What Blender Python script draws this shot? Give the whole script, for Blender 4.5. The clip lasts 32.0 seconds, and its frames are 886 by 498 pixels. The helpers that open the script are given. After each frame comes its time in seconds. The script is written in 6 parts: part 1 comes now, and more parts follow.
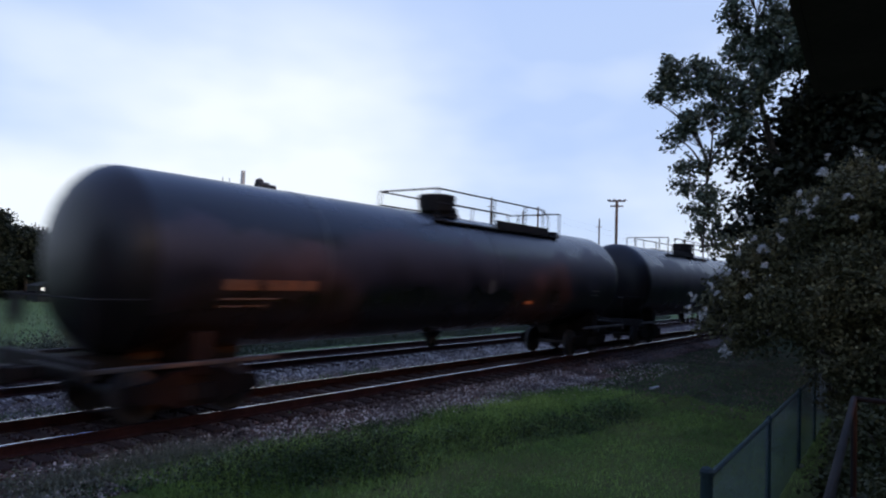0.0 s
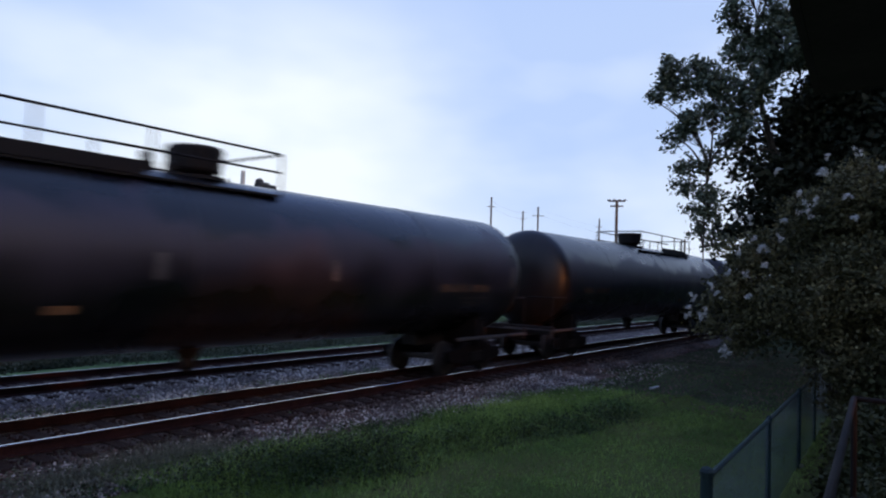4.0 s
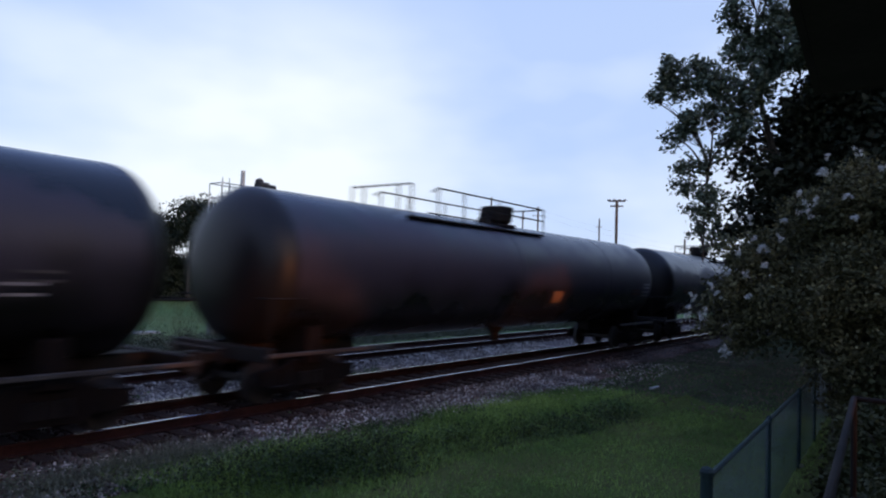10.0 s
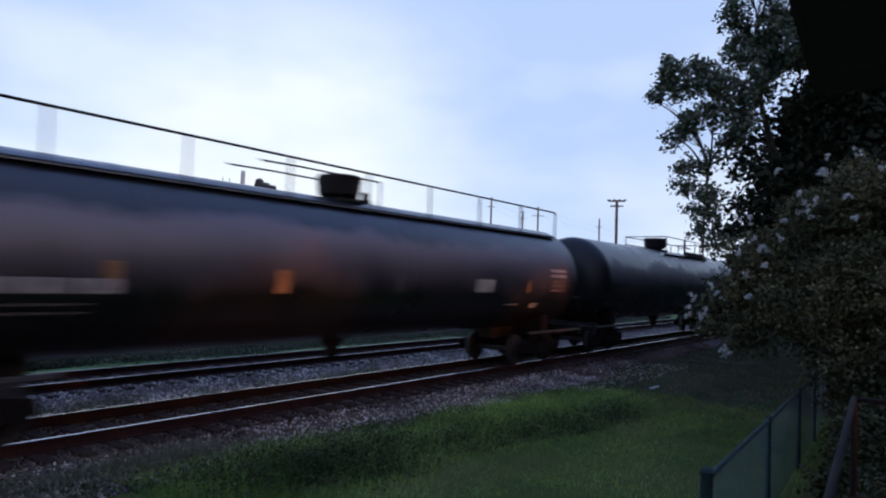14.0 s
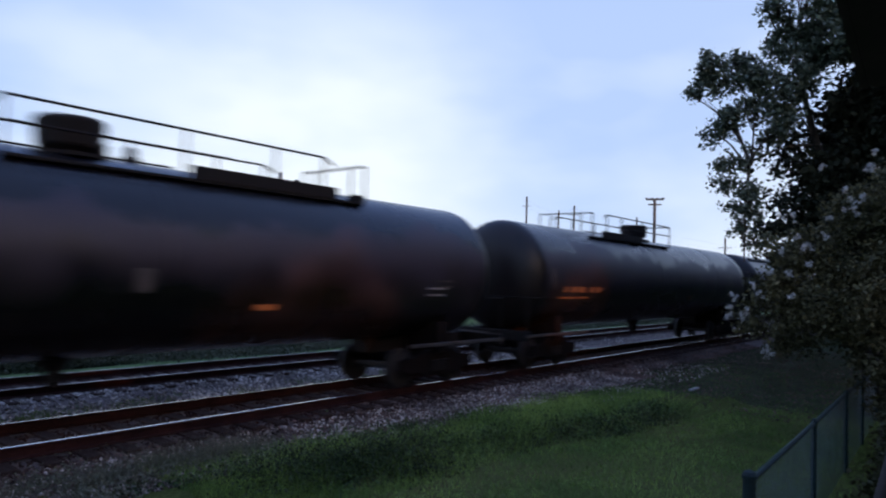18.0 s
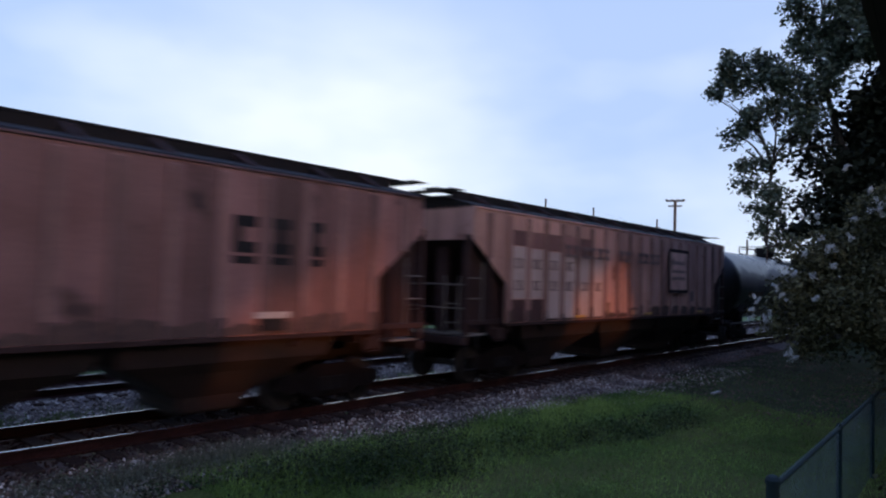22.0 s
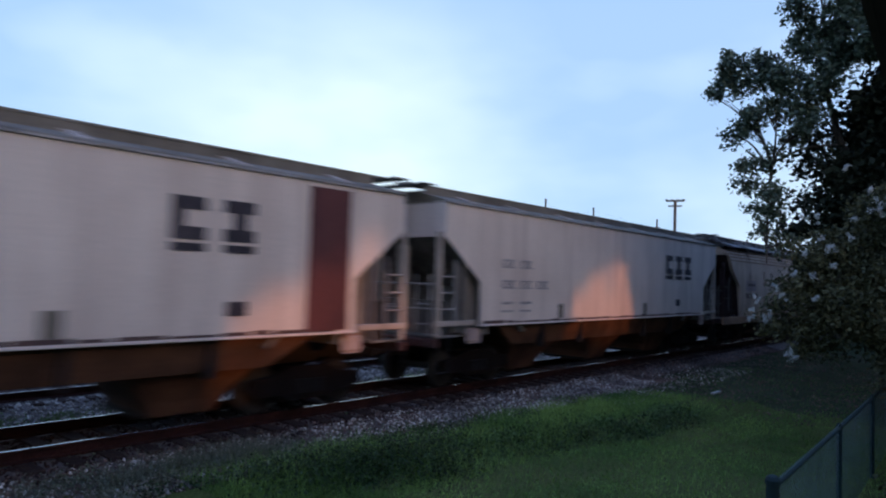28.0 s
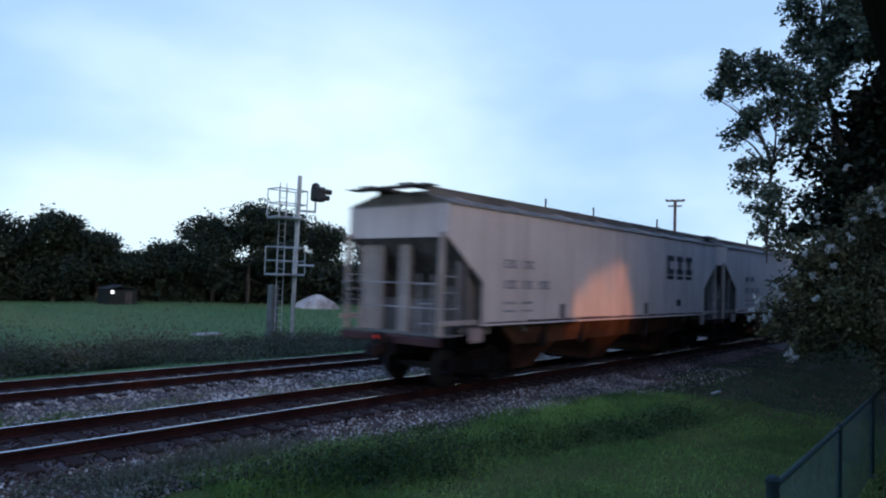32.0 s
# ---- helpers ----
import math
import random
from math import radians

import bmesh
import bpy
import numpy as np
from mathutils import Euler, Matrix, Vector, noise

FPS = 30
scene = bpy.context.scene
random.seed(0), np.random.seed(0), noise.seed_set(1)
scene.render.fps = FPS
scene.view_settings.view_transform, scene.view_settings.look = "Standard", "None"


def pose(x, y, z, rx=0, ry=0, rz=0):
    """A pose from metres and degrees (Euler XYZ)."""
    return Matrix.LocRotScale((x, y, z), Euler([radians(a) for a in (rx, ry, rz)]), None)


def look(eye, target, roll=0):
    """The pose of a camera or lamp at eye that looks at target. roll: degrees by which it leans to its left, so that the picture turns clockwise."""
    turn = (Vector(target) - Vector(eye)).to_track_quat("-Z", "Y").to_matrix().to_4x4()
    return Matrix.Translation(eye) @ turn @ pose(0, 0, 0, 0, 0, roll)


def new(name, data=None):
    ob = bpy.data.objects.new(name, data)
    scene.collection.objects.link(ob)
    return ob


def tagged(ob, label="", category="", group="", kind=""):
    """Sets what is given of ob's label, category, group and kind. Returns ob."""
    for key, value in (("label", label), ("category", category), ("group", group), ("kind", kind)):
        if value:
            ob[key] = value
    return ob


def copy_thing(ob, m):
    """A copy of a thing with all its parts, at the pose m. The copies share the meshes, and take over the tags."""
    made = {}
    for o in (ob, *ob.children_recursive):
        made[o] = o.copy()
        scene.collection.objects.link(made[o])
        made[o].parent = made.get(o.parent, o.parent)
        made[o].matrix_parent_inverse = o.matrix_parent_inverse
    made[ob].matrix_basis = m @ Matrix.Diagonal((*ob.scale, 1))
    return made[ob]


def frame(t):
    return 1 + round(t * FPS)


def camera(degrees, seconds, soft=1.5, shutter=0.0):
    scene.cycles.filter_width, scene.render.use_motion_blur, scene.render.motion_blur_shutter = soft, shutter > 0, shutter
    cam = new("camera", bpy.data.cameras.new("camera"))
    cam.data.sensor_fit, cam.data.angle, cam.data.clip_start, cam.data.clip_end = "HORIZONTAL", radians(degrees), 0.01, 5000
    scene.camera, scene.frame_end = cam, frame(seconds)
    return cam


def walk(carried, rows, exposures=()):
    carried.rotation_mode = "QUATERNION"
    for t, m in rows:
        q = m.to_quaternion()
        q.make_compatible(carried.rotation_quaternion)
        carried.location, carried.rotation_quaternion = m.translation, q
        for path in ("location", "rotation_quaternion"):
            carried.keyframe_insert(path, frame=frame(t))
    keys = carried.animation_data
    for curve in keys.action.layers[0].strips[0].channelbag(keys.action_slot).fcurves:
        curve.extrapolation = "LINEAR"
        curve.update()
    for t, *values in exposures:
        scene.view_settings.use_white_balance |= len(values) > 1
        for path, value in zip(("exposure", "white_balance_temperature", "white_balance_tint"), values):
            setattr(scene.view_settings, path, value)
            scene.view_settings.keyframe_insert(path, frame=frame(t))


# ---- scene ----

# ---------------------------------------------------------------- camera
# x runs along the railway (the train's way), y across it, z = 0 is the top of the rails.
EYE = Vector((0.0, 0.0, 2.402))


def view(yaw, pitch, roll):
    """The camera's pose: yaw from +y towards +x, pitch up, roll to the left, in degrees."""
    a, b = radians(yaw), radians(pitch)
    way = Vector((math.sin(a) * math.cos(b), math.cos(a) * math.cos(b), math.sin(b)))
    return look(EYE, EYE + way, roll)


cam = camera(66.22, 32.0, soft=2.1, shutter=0.9)
walk(cam, [
    (0, view(53.493, 2.509, 1.934)),
    (16.5, view(53.493, 2.509, 1.934)),
    (17.0, view(53.36, 2.70, 1.93)),
    (17.5, view(52.10, 2.65, 1.88)),
    (18.0, view(50.52, 2.40, 1.83)),
    (18.5, view(49.38, 2.93, 1.79)),
    (19.0, view(48.82, 3.03, 1.77)),
    (19.5, view(48.946, 2.555, 1.772)),
    (32, view(48.946, 2.555, 1.772)),
], exposures=[(0, 0.10, 6480, 9), (14, 0.11, 6400, 9), (21, 0.10, 6320, 9), (25, 0.11, 6180, 7), (28, 0.12, 5840, -1), (32, 0.14, 5740, -3)])

# ---------------------------------------------------------------- sky and sun
SUN_AZ, SUN_EL = 180.0 + 8.0, 3.2      # degrees from +y towards +x: the sun stands low behind the porch
s_az, s_el = radians(SUN_AZ), radians(SUN_EL)
SUN_DIR = Vector((math.sin(s_az) * math.cos(s_el), math.cos(s_az) * math.cos(s_el), math.sin(s_el)))
world = bpy.data.worlds.new("evening_sky")
scene.world = world
world.use_nodes = True
wn, wl = world.node_tree.nodes, world.node_tree.links
wn.clear()
w_out = wn.new("ShaderNodeOutputWorld")
w_bg = wn.new("ShaderNodeBackground")
w_sky = wn.new("ShaderNodeTexSky")
w_sky.sky_type = "NISHITA"
w_sky.sun_disc = False
w_sky.sun_elevation = radians(14)
w_sky.sun_rotation = radians(SUN_AZ)
w_sky.air_density, w_sky.dust_density, w_sky.ozone_density = 1.0, 0.6, 2.2
w_tc = wn.new("ShaderNodeTexCoord")


def w_range(source, lo, hi, out_lo=0.0, out_hi=1.0):
    r = wn.new("ShaderNodeMapRange")
    r.interpolation_type = "SMOOTHSTEP"
    for i, v in enumerate((lo, hi, out_lo, out_hi)):
        r.inputs[i + 1].default_value = v
    wl.new(source, r.inputs[0])
    return r.outputs[0]


def w_math(op, a, b):
    m = wn.new("ShaderNodeMath")
    m.operation = op
    for i, v in enumerate((a, b)):
        if isinstance(v, (int, float)):
            m.inputs[i].default_value = v
        else:
            wl.new(v, m.inputs[i])
    return m.outputs[0]


def w_blend(factor, a, b):
    m = wn.new("ShaderNodeMix")
    m.data_type = "RGBA"
    if isinstance(factor, float):
        m.inputs["Factor"].default_value = factor
    else:
        wl.new(factor, m.inputs["Factor"])
    for key, v in (("A", a), ("B", b)):
        if isinstance(v, tuple):
            m.inputs[key].default_value = (*v, 1)
        else:
            wl.new(v, m.inputs[key])
    return m.outputs["Result"]


def w_cloud(scale, stretch, detail):
    mp, nz = wn.new("ShaderNodeMapping"), wn.new("ShaderNodeTexNoise")
    mp.inputs["Scale"].default_value = stretch
    nz.inputs["Scale"].default_value, nz.inputs["Detail"].default_value, nz.inputs["Roughness"].default_value = scale, detail, 0.45
    wl.new(w_tc.outputs["Generated"], mp.inputs["Vector"])
    wl.new(mp.outputs["Vector"], nz.inputs["Vector"])
    return nz.outputs[0]


def w_toward(x, y, z):
    d = wn.new("ShaderNodeVectorMath")
    d.operation = "DOT_PRODUCT"
    d.inputs[1].default_value = Vector((x, y, z)).normalized()
    wl.new(w_tc.outputs["Generated"], d.inputs[0])
    return d.outputs["Value"]


w_height = wn.new("ShaderNodeSeparateXYZ")
wl.new(w_tc.outputs["Generated"], w_height.inputs[0])
veil = w_blend(0.86, w_sky.outputs["Color"], (5.3, 6.75, 10.2))            # thin high veil over the clear sky
veil = w_blend(w_range(w_height.outputs["Z"], 0.33, 0.66, 0.0, 0.9), veil, (2.7, 4.3, 9.8))  # deeper blue overhead
glow = w_range(w_toward(0.56, 0.80, 0.22), 0.875, 1.0)                    # cloud lit through in this quarter
glow_low = w_range(w_toward(0.50, 0.86, 0.06), 0.90, 1.0)                  # and paler below it
low = w_range(w_height.outputs["Z"], 0.0, 0.26, 0.46, 0.0)                # paler towards the horizon
puffs = w_range(w_cloud(3.4, (1.0, 1.0, 2.2), 3), 0.34, 0.68, -0.22, 0.22)
bank = w_range(w_cloud(6.0, (1.0, 1.0, 2.6), 4), 0.36, 0.66, -0.05, 0.06)
w_sum = w_math("ADD", w_math("ADD", w_math("ADD", w_math("MULTIPLY", glow, 0.60), w_math("MULTIPLY", glow_low, 0.14)), w_math("ADD", low, 0.03)), w_math("ADD", puffs, bank))
w_sum = w_math("SUBTRACT", w_sum, w_range(w_toward(0.28, 0.90, 0.36), 0.945, 1.0, 0.0, 0.42))            # a clearer, bluer stretch
w_sum = w_math("MULTIPLY", w_sum, w_range(w_height.outputs["Z"], 0.24, 0.46, 1.0, 0.10))     # clear blue overhead
w_clear = wn.new("ShaderNodeClamp")
wl.new(w_sum, w_clear.inputs[0])
evening = w_math("MULTIPLY", w_range(w_toward(SUN_DIR.x, SUN_DIR.y, 0.25), 0.66, 0.99, 0.0, 0.9), w_range(w_height.outputs["Z"], 0.36, 0.60, 1.0, 0.0))  # the bright warm quarter about the low sun
wl.new(w_blend(evening, w_blend(w_clear.outputs[0], veil, (8.8, 9.45, 10.4)), (30.5, 22.6, 18.4)), w_bg.inputs["Color"])
w_bg.inputs["Strength"].default_value = 0.1
wl.new(w_bg.outputs[0], w_out.inputs["Surface"])

sun_data = bpy.data.lights.new("low_sun", "SUN")
sun_data.energy, sun_data.angle, sun_data.color = 1.2, radians(1.1), (1.0, 0.345, 0.11)
sun = new("low_sun", sun_data)
sun.matrix_world = look(SUN_DIR * 100, (0, 0, 0))


# ---------------------------------------------------------------- materials
def mat(name, col, rough=0.75, metal=0.0, col2=None, scale=1.5, lo=0.35, hi=0.65, fine=30.0, grain=0.25,
        bump=0.15, stretch=(1, 1, 1), spec=0.5, each=0.0, coat=0.0, streak=None, streak_amount=0.5, blots=None, piece=0.0):
    """A node material: two colours in large patches, a fine grain, a fine relief, and if asked streaks that run down."""
    m = bpy.data.materials.new(name)
    m.use_nodes = True
    n, l = m.node_tree.nodes, m.node_tree.links
    b = n["Principled BSDF"]
    b.inputs["Roughness"].default_value, b.inputs["Metallic"].default_value = rough, metal
    b.inputs["Specular IOR Level"].default_value = spec
    b.inputs["Coat Weight"].default_value = coat
    tc, mp = n.new("ShaderNodeTexCoord"), n.new("ShaderNodeMapping")
    mp.inputs["Scale"].default_value = stretch
    l.new(tc.outputs["Object"], mp.inputs["Vector"])
    big, small = n.new("ShaderNodeTexNoise"), n.new("ShaderNodeTexNoise")
    big.inputs["Scale"].default_value, small.inputs["Scale"].default_value = scale, fine
    big.inputs["Detail"].default_value, small.inputs["Detail"].default_value = 6, 4
    l.new(mp.outputs["Vector"], big.inputs["Vector"])
    l.new(tc.outputs["Object"], small.inputs["Vector"])
    rng = n.new("ShaderNodeMapRange")
    rng.inputs[1].default_value, rng.inputs[2].default_value = lo, hi
    l.new(big.outputs[0], rng.inputs[0])
    mix = n.new("ShaderNodeMix")
    mix.data_type = "RGBA"
    c2 = col2 or tuple(c * 0.72 for c in col)
    mix.inputs["A"].default_value, mix.inputs["B"].default_value = (*col, 1), (*c2, 1)
    l.new(rng.outputs[0], mix.inputs["Factor"])
    last = mix.outputs["Result"]
    if streak:
        sm, sn, sr, sx = n.new("ShaderNodeMapping"), n.new("ShaderNodeTexNoise"), n.new("ShaderNodeMapRange"), n.new("ShaderNodeMix")
        sm.inputs["Scale"].default_value = (1.0, 1.0, 0.06)
        sn.inputs["Scale"].default_value, sn.inputs["Detail"].default_value = 2.6, 5
        sr.inputs[1].default_value, sr.inputs[2].default_value = 0.45, 0.75
        sr.inputs[4].default_value = streak_amount
        sx.data_type = "RGBA"
        sx.inputs["B"].default_value = (*streak, 1)
        l.new(tc.outputs["Object"], sm.inputs["Vector"])
        l.new(sm.outputs["Vector"], sn.inputs["Vector"])
        l.new(sn.outputs[0], sr.inputs[0])
        l.new(sr.outputs[0], sx.inputs["Factor"])
        l.new(last, sx.inputs["A"])
        last = sx.outputs["Result"]
    if blots:
        bn, br, bx = n.new("ShaderNodeTexNoise"), n.new("ShaderNodeMapRange"), n.new("ShaderNodeMix")
        bn.inputs["Scale"].default_value, bn.inputs["Detail"].default_value = blots[1], 5
        br.inputs[1].default_value, br.inputs[2].default_value = blots[2], blots[2] + 0.09
        bx.data_type = "RGBA"
        bx.inputs["B"].default_value = (*blots[0], 1)
        l.new(tc.outputs["Object"], bn.inputs["Vector"])
        l.new(bn.outputs[0], br.inputs[0])
        l.new(br.outputs[0], bx.inputs["Factor"])
        l.new(last, bx.inputs["A"])
        last = bx.outputs["Result"]
    if piece:
        oi, pr, pm = n.new("ShaderNodeObjectInfo"), n.new("ShaderNodeMapRange"), n.new("ShaderNodeVectorMath")
        pr.inputs[3].default_value, pr.inputs[4].default_value = 1 - piece, 1 + piece
        pm.operation = "SCALE"
        l.new(oi.outputs["Random"], pr.inputs[0])
        l.new(last, pm.inputs[0])
        l.new(pr.outputs[0], pm.inputs["Scale"])
        last = pm.outputs[0]
    val = n.new("ShaderNodeMapRange")
    val.inputs[3].default_value, val.inputs[4].default_value = 1 - grain, 1 + grain
    val.inputs[1].default_value, val.inputs[2].default_value = 0.25, 0.75
    l.new(small.outputs[0], val.inputs[0])
    mul = n.new("ShaderNodeVectorMath")
    mul.operation = "SCALE"
    l.new(last, mul.inputs[0])
    l.new(val.outputs[0], mul.inputs["Scale"])
    last = mul.outputs[0]
    if each:
        info, er, em = n.new("ShaderNodeNewGeometry"), n.new("ShaderNodeMapRange"), n.new("ShaderNodeVectorMath")
        er.inputs[3].default_value, er.inputs[4].default_value = 1 - each, 1 + each
        em.operation = "SCALE"
        l.new(info.outputs["Random Per Island"], er.inputs[0])
        l.new(last, em.inputs[0])
        l.new(er.outputs[0], em.inputs["Scale"])
        last = em.outputs[0]
    l.new(last, b.inputs["Base Color"])
    rr = n.new("ShaderNodeMapRange")
    rr.inputs[3].default_value, rr.inputs[4].default_value = max(0.02, rough - 0.12), min(1, rough + 0.12)
    l.new(big.outputs[0], rr.inputs[0])
    l.new(rr.outputs[0], b.inputs["Roughness"])
    if bump:
        bp = n.new("ShaderNodeBump")
        bp.inputs["Strength"].default_value, bp.inputs["Distance"].default_value = bump, 0.02
        l.new(small.outputs[0], bp.inputs["Height"])
        l.new(bp.outputs["Normal"], b.inputs["Normal"])
    return m


def leaf_mat(name, col, col2, each=0.35, shine=0.12):
    m = mat(name, col, 0.55, 0, col2, scale=0.7, fine=14, grain=0.2, bump=0, each=each, spec=shine)
    return m


BARE_SOIL = mat("bare_soil", (0.052, 0.056, 0.034), 0.95, col2=(0.033, 0.040, 0.021), scale=1.2, fine=20, grain=0.4, bump=0.6, spec=0.0)
GRASS_SOIL = mat("lawn_soil", (0.060, 0.080, 0.023), 0.95, col2=(0.086, 0.088, 0.032), scale=0.5, fine=18, grain=0.5, bump=0.5, spec=0.0)
FIELD = mat("field_grass", (0.070, 0.128, 0.040), 0.95, col2=(0.098, 0.135, 0.050), scale=0.08, fine=2.5, grain=0.35, bump=0.4, spec=0.1)
BALLAST = mat("ballast_bed", (0.115, 0.090, 0.083), 0.95, col2=(0.074, 0.055, 0.050), scale=0.8, fine=22, grain=0.6, bump=1.0, spec=0.2)
STONE = mat("ballast_stone", (0.48, 0.42, 0.37), 0.9, col2=(0.17, 0.140, 0.120), scale=0.9, fine=30, grain=0.25, bump=0.2, each=0.7, spec=0.25)
RUST_STONE = mat("rusty_ballast_stone", (0.170, 0.108, 0.088), 0.9, col2=(0.062, 0.044, 0.039), scale=0.9, fine=30, grain=0.25, bump=0.2, each=0.5, spec=0.2)
# rusty stones between the rails; shade under the train is put into the colour
DARK_STONE = mat("dark_rusty_ballast_stone", (0.046, 0.023, 0.019), 0.9, col2=(0.026, 0.014, 0.012), scale=0.9, fine=30, grain=0.25, bump=0.2, each=0.5, spec=0.15)
RAIL_RUST = mat("rail_rust", (0.040, 0.0145, 0.0115), 0.9, 0.0, spec=0.1, col2=(0.024, 0.010, 0.0085), scale=2, fine=40, grain=0.3, bump=0.3)
RAIL_TOP = mat("rail_running_band", (0.86, 0.86, 0.87), 0.10, 1.0, col2=(0.76, 0.75, 0.76), scale=1.2, fine=60, grain=0.08, bump=0)
RAIL_DULL = mat("rail_dull_band", (0.64, 0.60, 0.57), 0.32, 0.7, col2=(0.36, 0.31, 0.28), scale=1.2, fine=60, grain=0.15, bump=0.05)
TIE = mat("tie_timber", (0.030, 0.018, 0.015), 0.95, spec=0.1, col2=(0.048, 0.031, 0.026), scale=3, fine=40, grain=0.4, bump=0.6, stretch=(6, 0.6, 6))
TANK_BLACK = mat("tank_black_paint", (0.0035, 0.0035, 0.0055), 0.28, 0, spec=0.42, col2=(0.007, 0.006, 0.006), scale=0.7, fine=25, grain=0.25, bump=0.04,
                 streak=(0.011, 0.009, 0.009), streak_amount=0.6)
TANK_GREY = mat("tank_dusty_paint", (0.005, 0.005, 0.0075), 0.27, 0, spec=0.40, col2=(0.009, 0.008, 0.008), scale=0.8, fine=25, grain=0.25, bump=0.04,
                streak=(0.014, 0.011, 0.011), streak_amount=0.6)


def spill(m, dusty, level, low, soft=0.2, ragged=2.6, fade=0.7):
    """A dusty belt round the flank, black above where the load ran over and fading to black towards the bottom; both
    edges ragged.
    """
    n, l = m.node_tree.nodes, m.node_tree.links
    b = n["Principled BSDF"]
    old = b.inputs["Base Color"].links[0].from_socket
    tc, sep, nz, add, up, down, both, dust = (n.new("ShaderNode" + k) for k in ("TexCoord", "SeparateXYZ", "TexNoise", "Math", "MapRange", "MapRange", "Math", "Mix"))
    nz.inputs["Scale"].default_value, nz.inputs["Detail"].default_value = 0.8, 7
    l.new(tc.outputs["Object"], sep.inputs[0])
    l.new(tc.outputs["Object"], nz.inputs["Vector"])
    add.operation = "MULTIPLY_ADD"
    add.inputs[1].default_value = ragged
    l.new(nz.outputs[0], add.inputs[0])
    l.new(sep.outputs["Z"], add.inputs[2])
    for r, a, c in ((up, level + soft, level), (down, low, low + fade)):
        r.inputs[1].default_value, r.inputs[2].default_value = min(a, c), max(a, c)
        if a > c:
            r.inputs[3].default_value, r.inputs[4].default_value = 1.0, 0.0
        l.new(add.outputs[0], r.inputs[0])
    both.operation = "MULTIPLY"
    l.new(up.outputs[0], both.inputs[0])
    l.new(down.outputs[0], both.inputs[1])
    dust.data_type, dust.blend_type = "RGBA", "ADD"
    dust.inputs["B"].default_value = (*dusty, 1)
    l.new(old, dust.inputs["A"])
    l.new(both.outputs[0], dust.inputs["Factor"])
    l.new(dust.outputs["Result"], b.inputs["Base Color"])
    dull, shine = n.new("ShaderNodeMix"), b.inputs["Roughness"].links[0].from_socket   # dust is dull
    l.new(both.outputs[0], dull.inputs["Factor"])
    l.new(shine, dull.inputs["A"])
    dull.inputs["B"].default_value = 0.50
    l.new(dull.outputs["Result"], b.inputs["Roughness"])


TANK_HEAD = mat("grimy_tank_head", (0.007, 0.0065, 0.007), 0.42, 0, col2=(0.013, 0.010, 0.010), scale=0.9, fine=25, grain=0.25, bump=0.06, spec=0.3,
                streak=(0.020, 0.015, 0.014), streak_amount=0.5)
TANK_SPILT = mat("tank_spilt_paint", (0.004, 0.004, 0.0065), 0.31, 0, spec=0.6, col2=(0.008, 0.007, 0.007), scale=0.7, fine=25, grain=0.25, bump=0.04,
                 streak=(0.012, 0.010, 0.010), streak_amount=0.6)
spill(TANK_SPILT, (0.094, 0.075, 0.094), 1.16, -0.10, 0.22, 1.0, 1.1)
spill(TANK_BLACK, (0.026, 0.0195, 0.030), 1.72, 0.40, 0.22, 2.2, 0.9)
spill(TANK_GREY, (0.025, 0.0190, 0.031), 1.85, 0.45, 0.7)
IRON = mat("dark_iron", (0.008, 0.007, 0.007), 0.75, 0.0, spec=0.2, col2=(0.015, 0.011, 0.010), scale=2, fine=30, grain=0.3, bump=0.1)
TRUCK_IRON = mat("truck_cast_iron", (0.007, 0.005, 0.0047), 0.9, 0.0, spec=0.1, col2=(0.013, 0.008, 0.007), scale=2.2, fine=30, grain=0.3, bump=0.2)
WHEEL = mat("wheel_steel", (0.018, 0.014, 0.012), 0.75, 0.2, col2=(0.022, 0.018, 0.016), scale=3, fine=40, grain=0.2, bump=0.1)
# pale marks; part of the low sun's orange is put into the colour
ORANGE_SIGN = mat("pale_orange_stencil", (0.27, 0.13, 0.062), 0.6, col2=(0.16, 0.08, 0.042), scale=3, fine=20, grain=0.3, bump=0)
DULL_ORANGE = mat("worn_orange_stencil", (0.105, 0.052, 0.030), 0.7, col2=(0.055, 0.031, 0.022), scale=3, fine=20, grain=0.3, bump=0)
WHITE_SIGN = mat("faded_white_paint", (0.42, 0.38, 0.355), 0.6, col2=(0.26, 0.225, 0.21), scale=2, fine=20, grain=0.3, bump=0)
HOP_TAN = mat("faded_tan_orange_paint", (0.55, 0.31, 0.25), 0.75, col2=(0.42, 0.225, 0.18), scale=0.7, fine=20, grain=0.12, bump=0.05,
              streak=(0.15, 0.07, 0.055), streak_amount=0.8, blots=((0.17, 0.075, 0.05), 1.3, 0.60), piece=0.28)
HOP_BROWN = mat("rusty_brown_paint", (0.240, 0.117, 0.106), 0.8, col2=(0.165, 0.075, 0.064), scale=0.7, fine=20, grain=0.15, bump=0.05,
                streak=(0.085, 0.05, 0.042), streak_amount=0.75, blots=((0.06, 0.03, 0.025), 1.1, 0.60), piece=0.34)
HOP_BEIGE = mat("weathered_beige_paint", (0.60, 0.44, 0.335), 0.7, col2=(0.53, 0.375, 0.275), scale=0.7, fine=20, grain=0.1, bump=0.04,
                streak=(0.22, 0.14, 0.105), streak_amount=0.7, blots=((0.13, 0.065, 0.045), 0.9, 0.62))
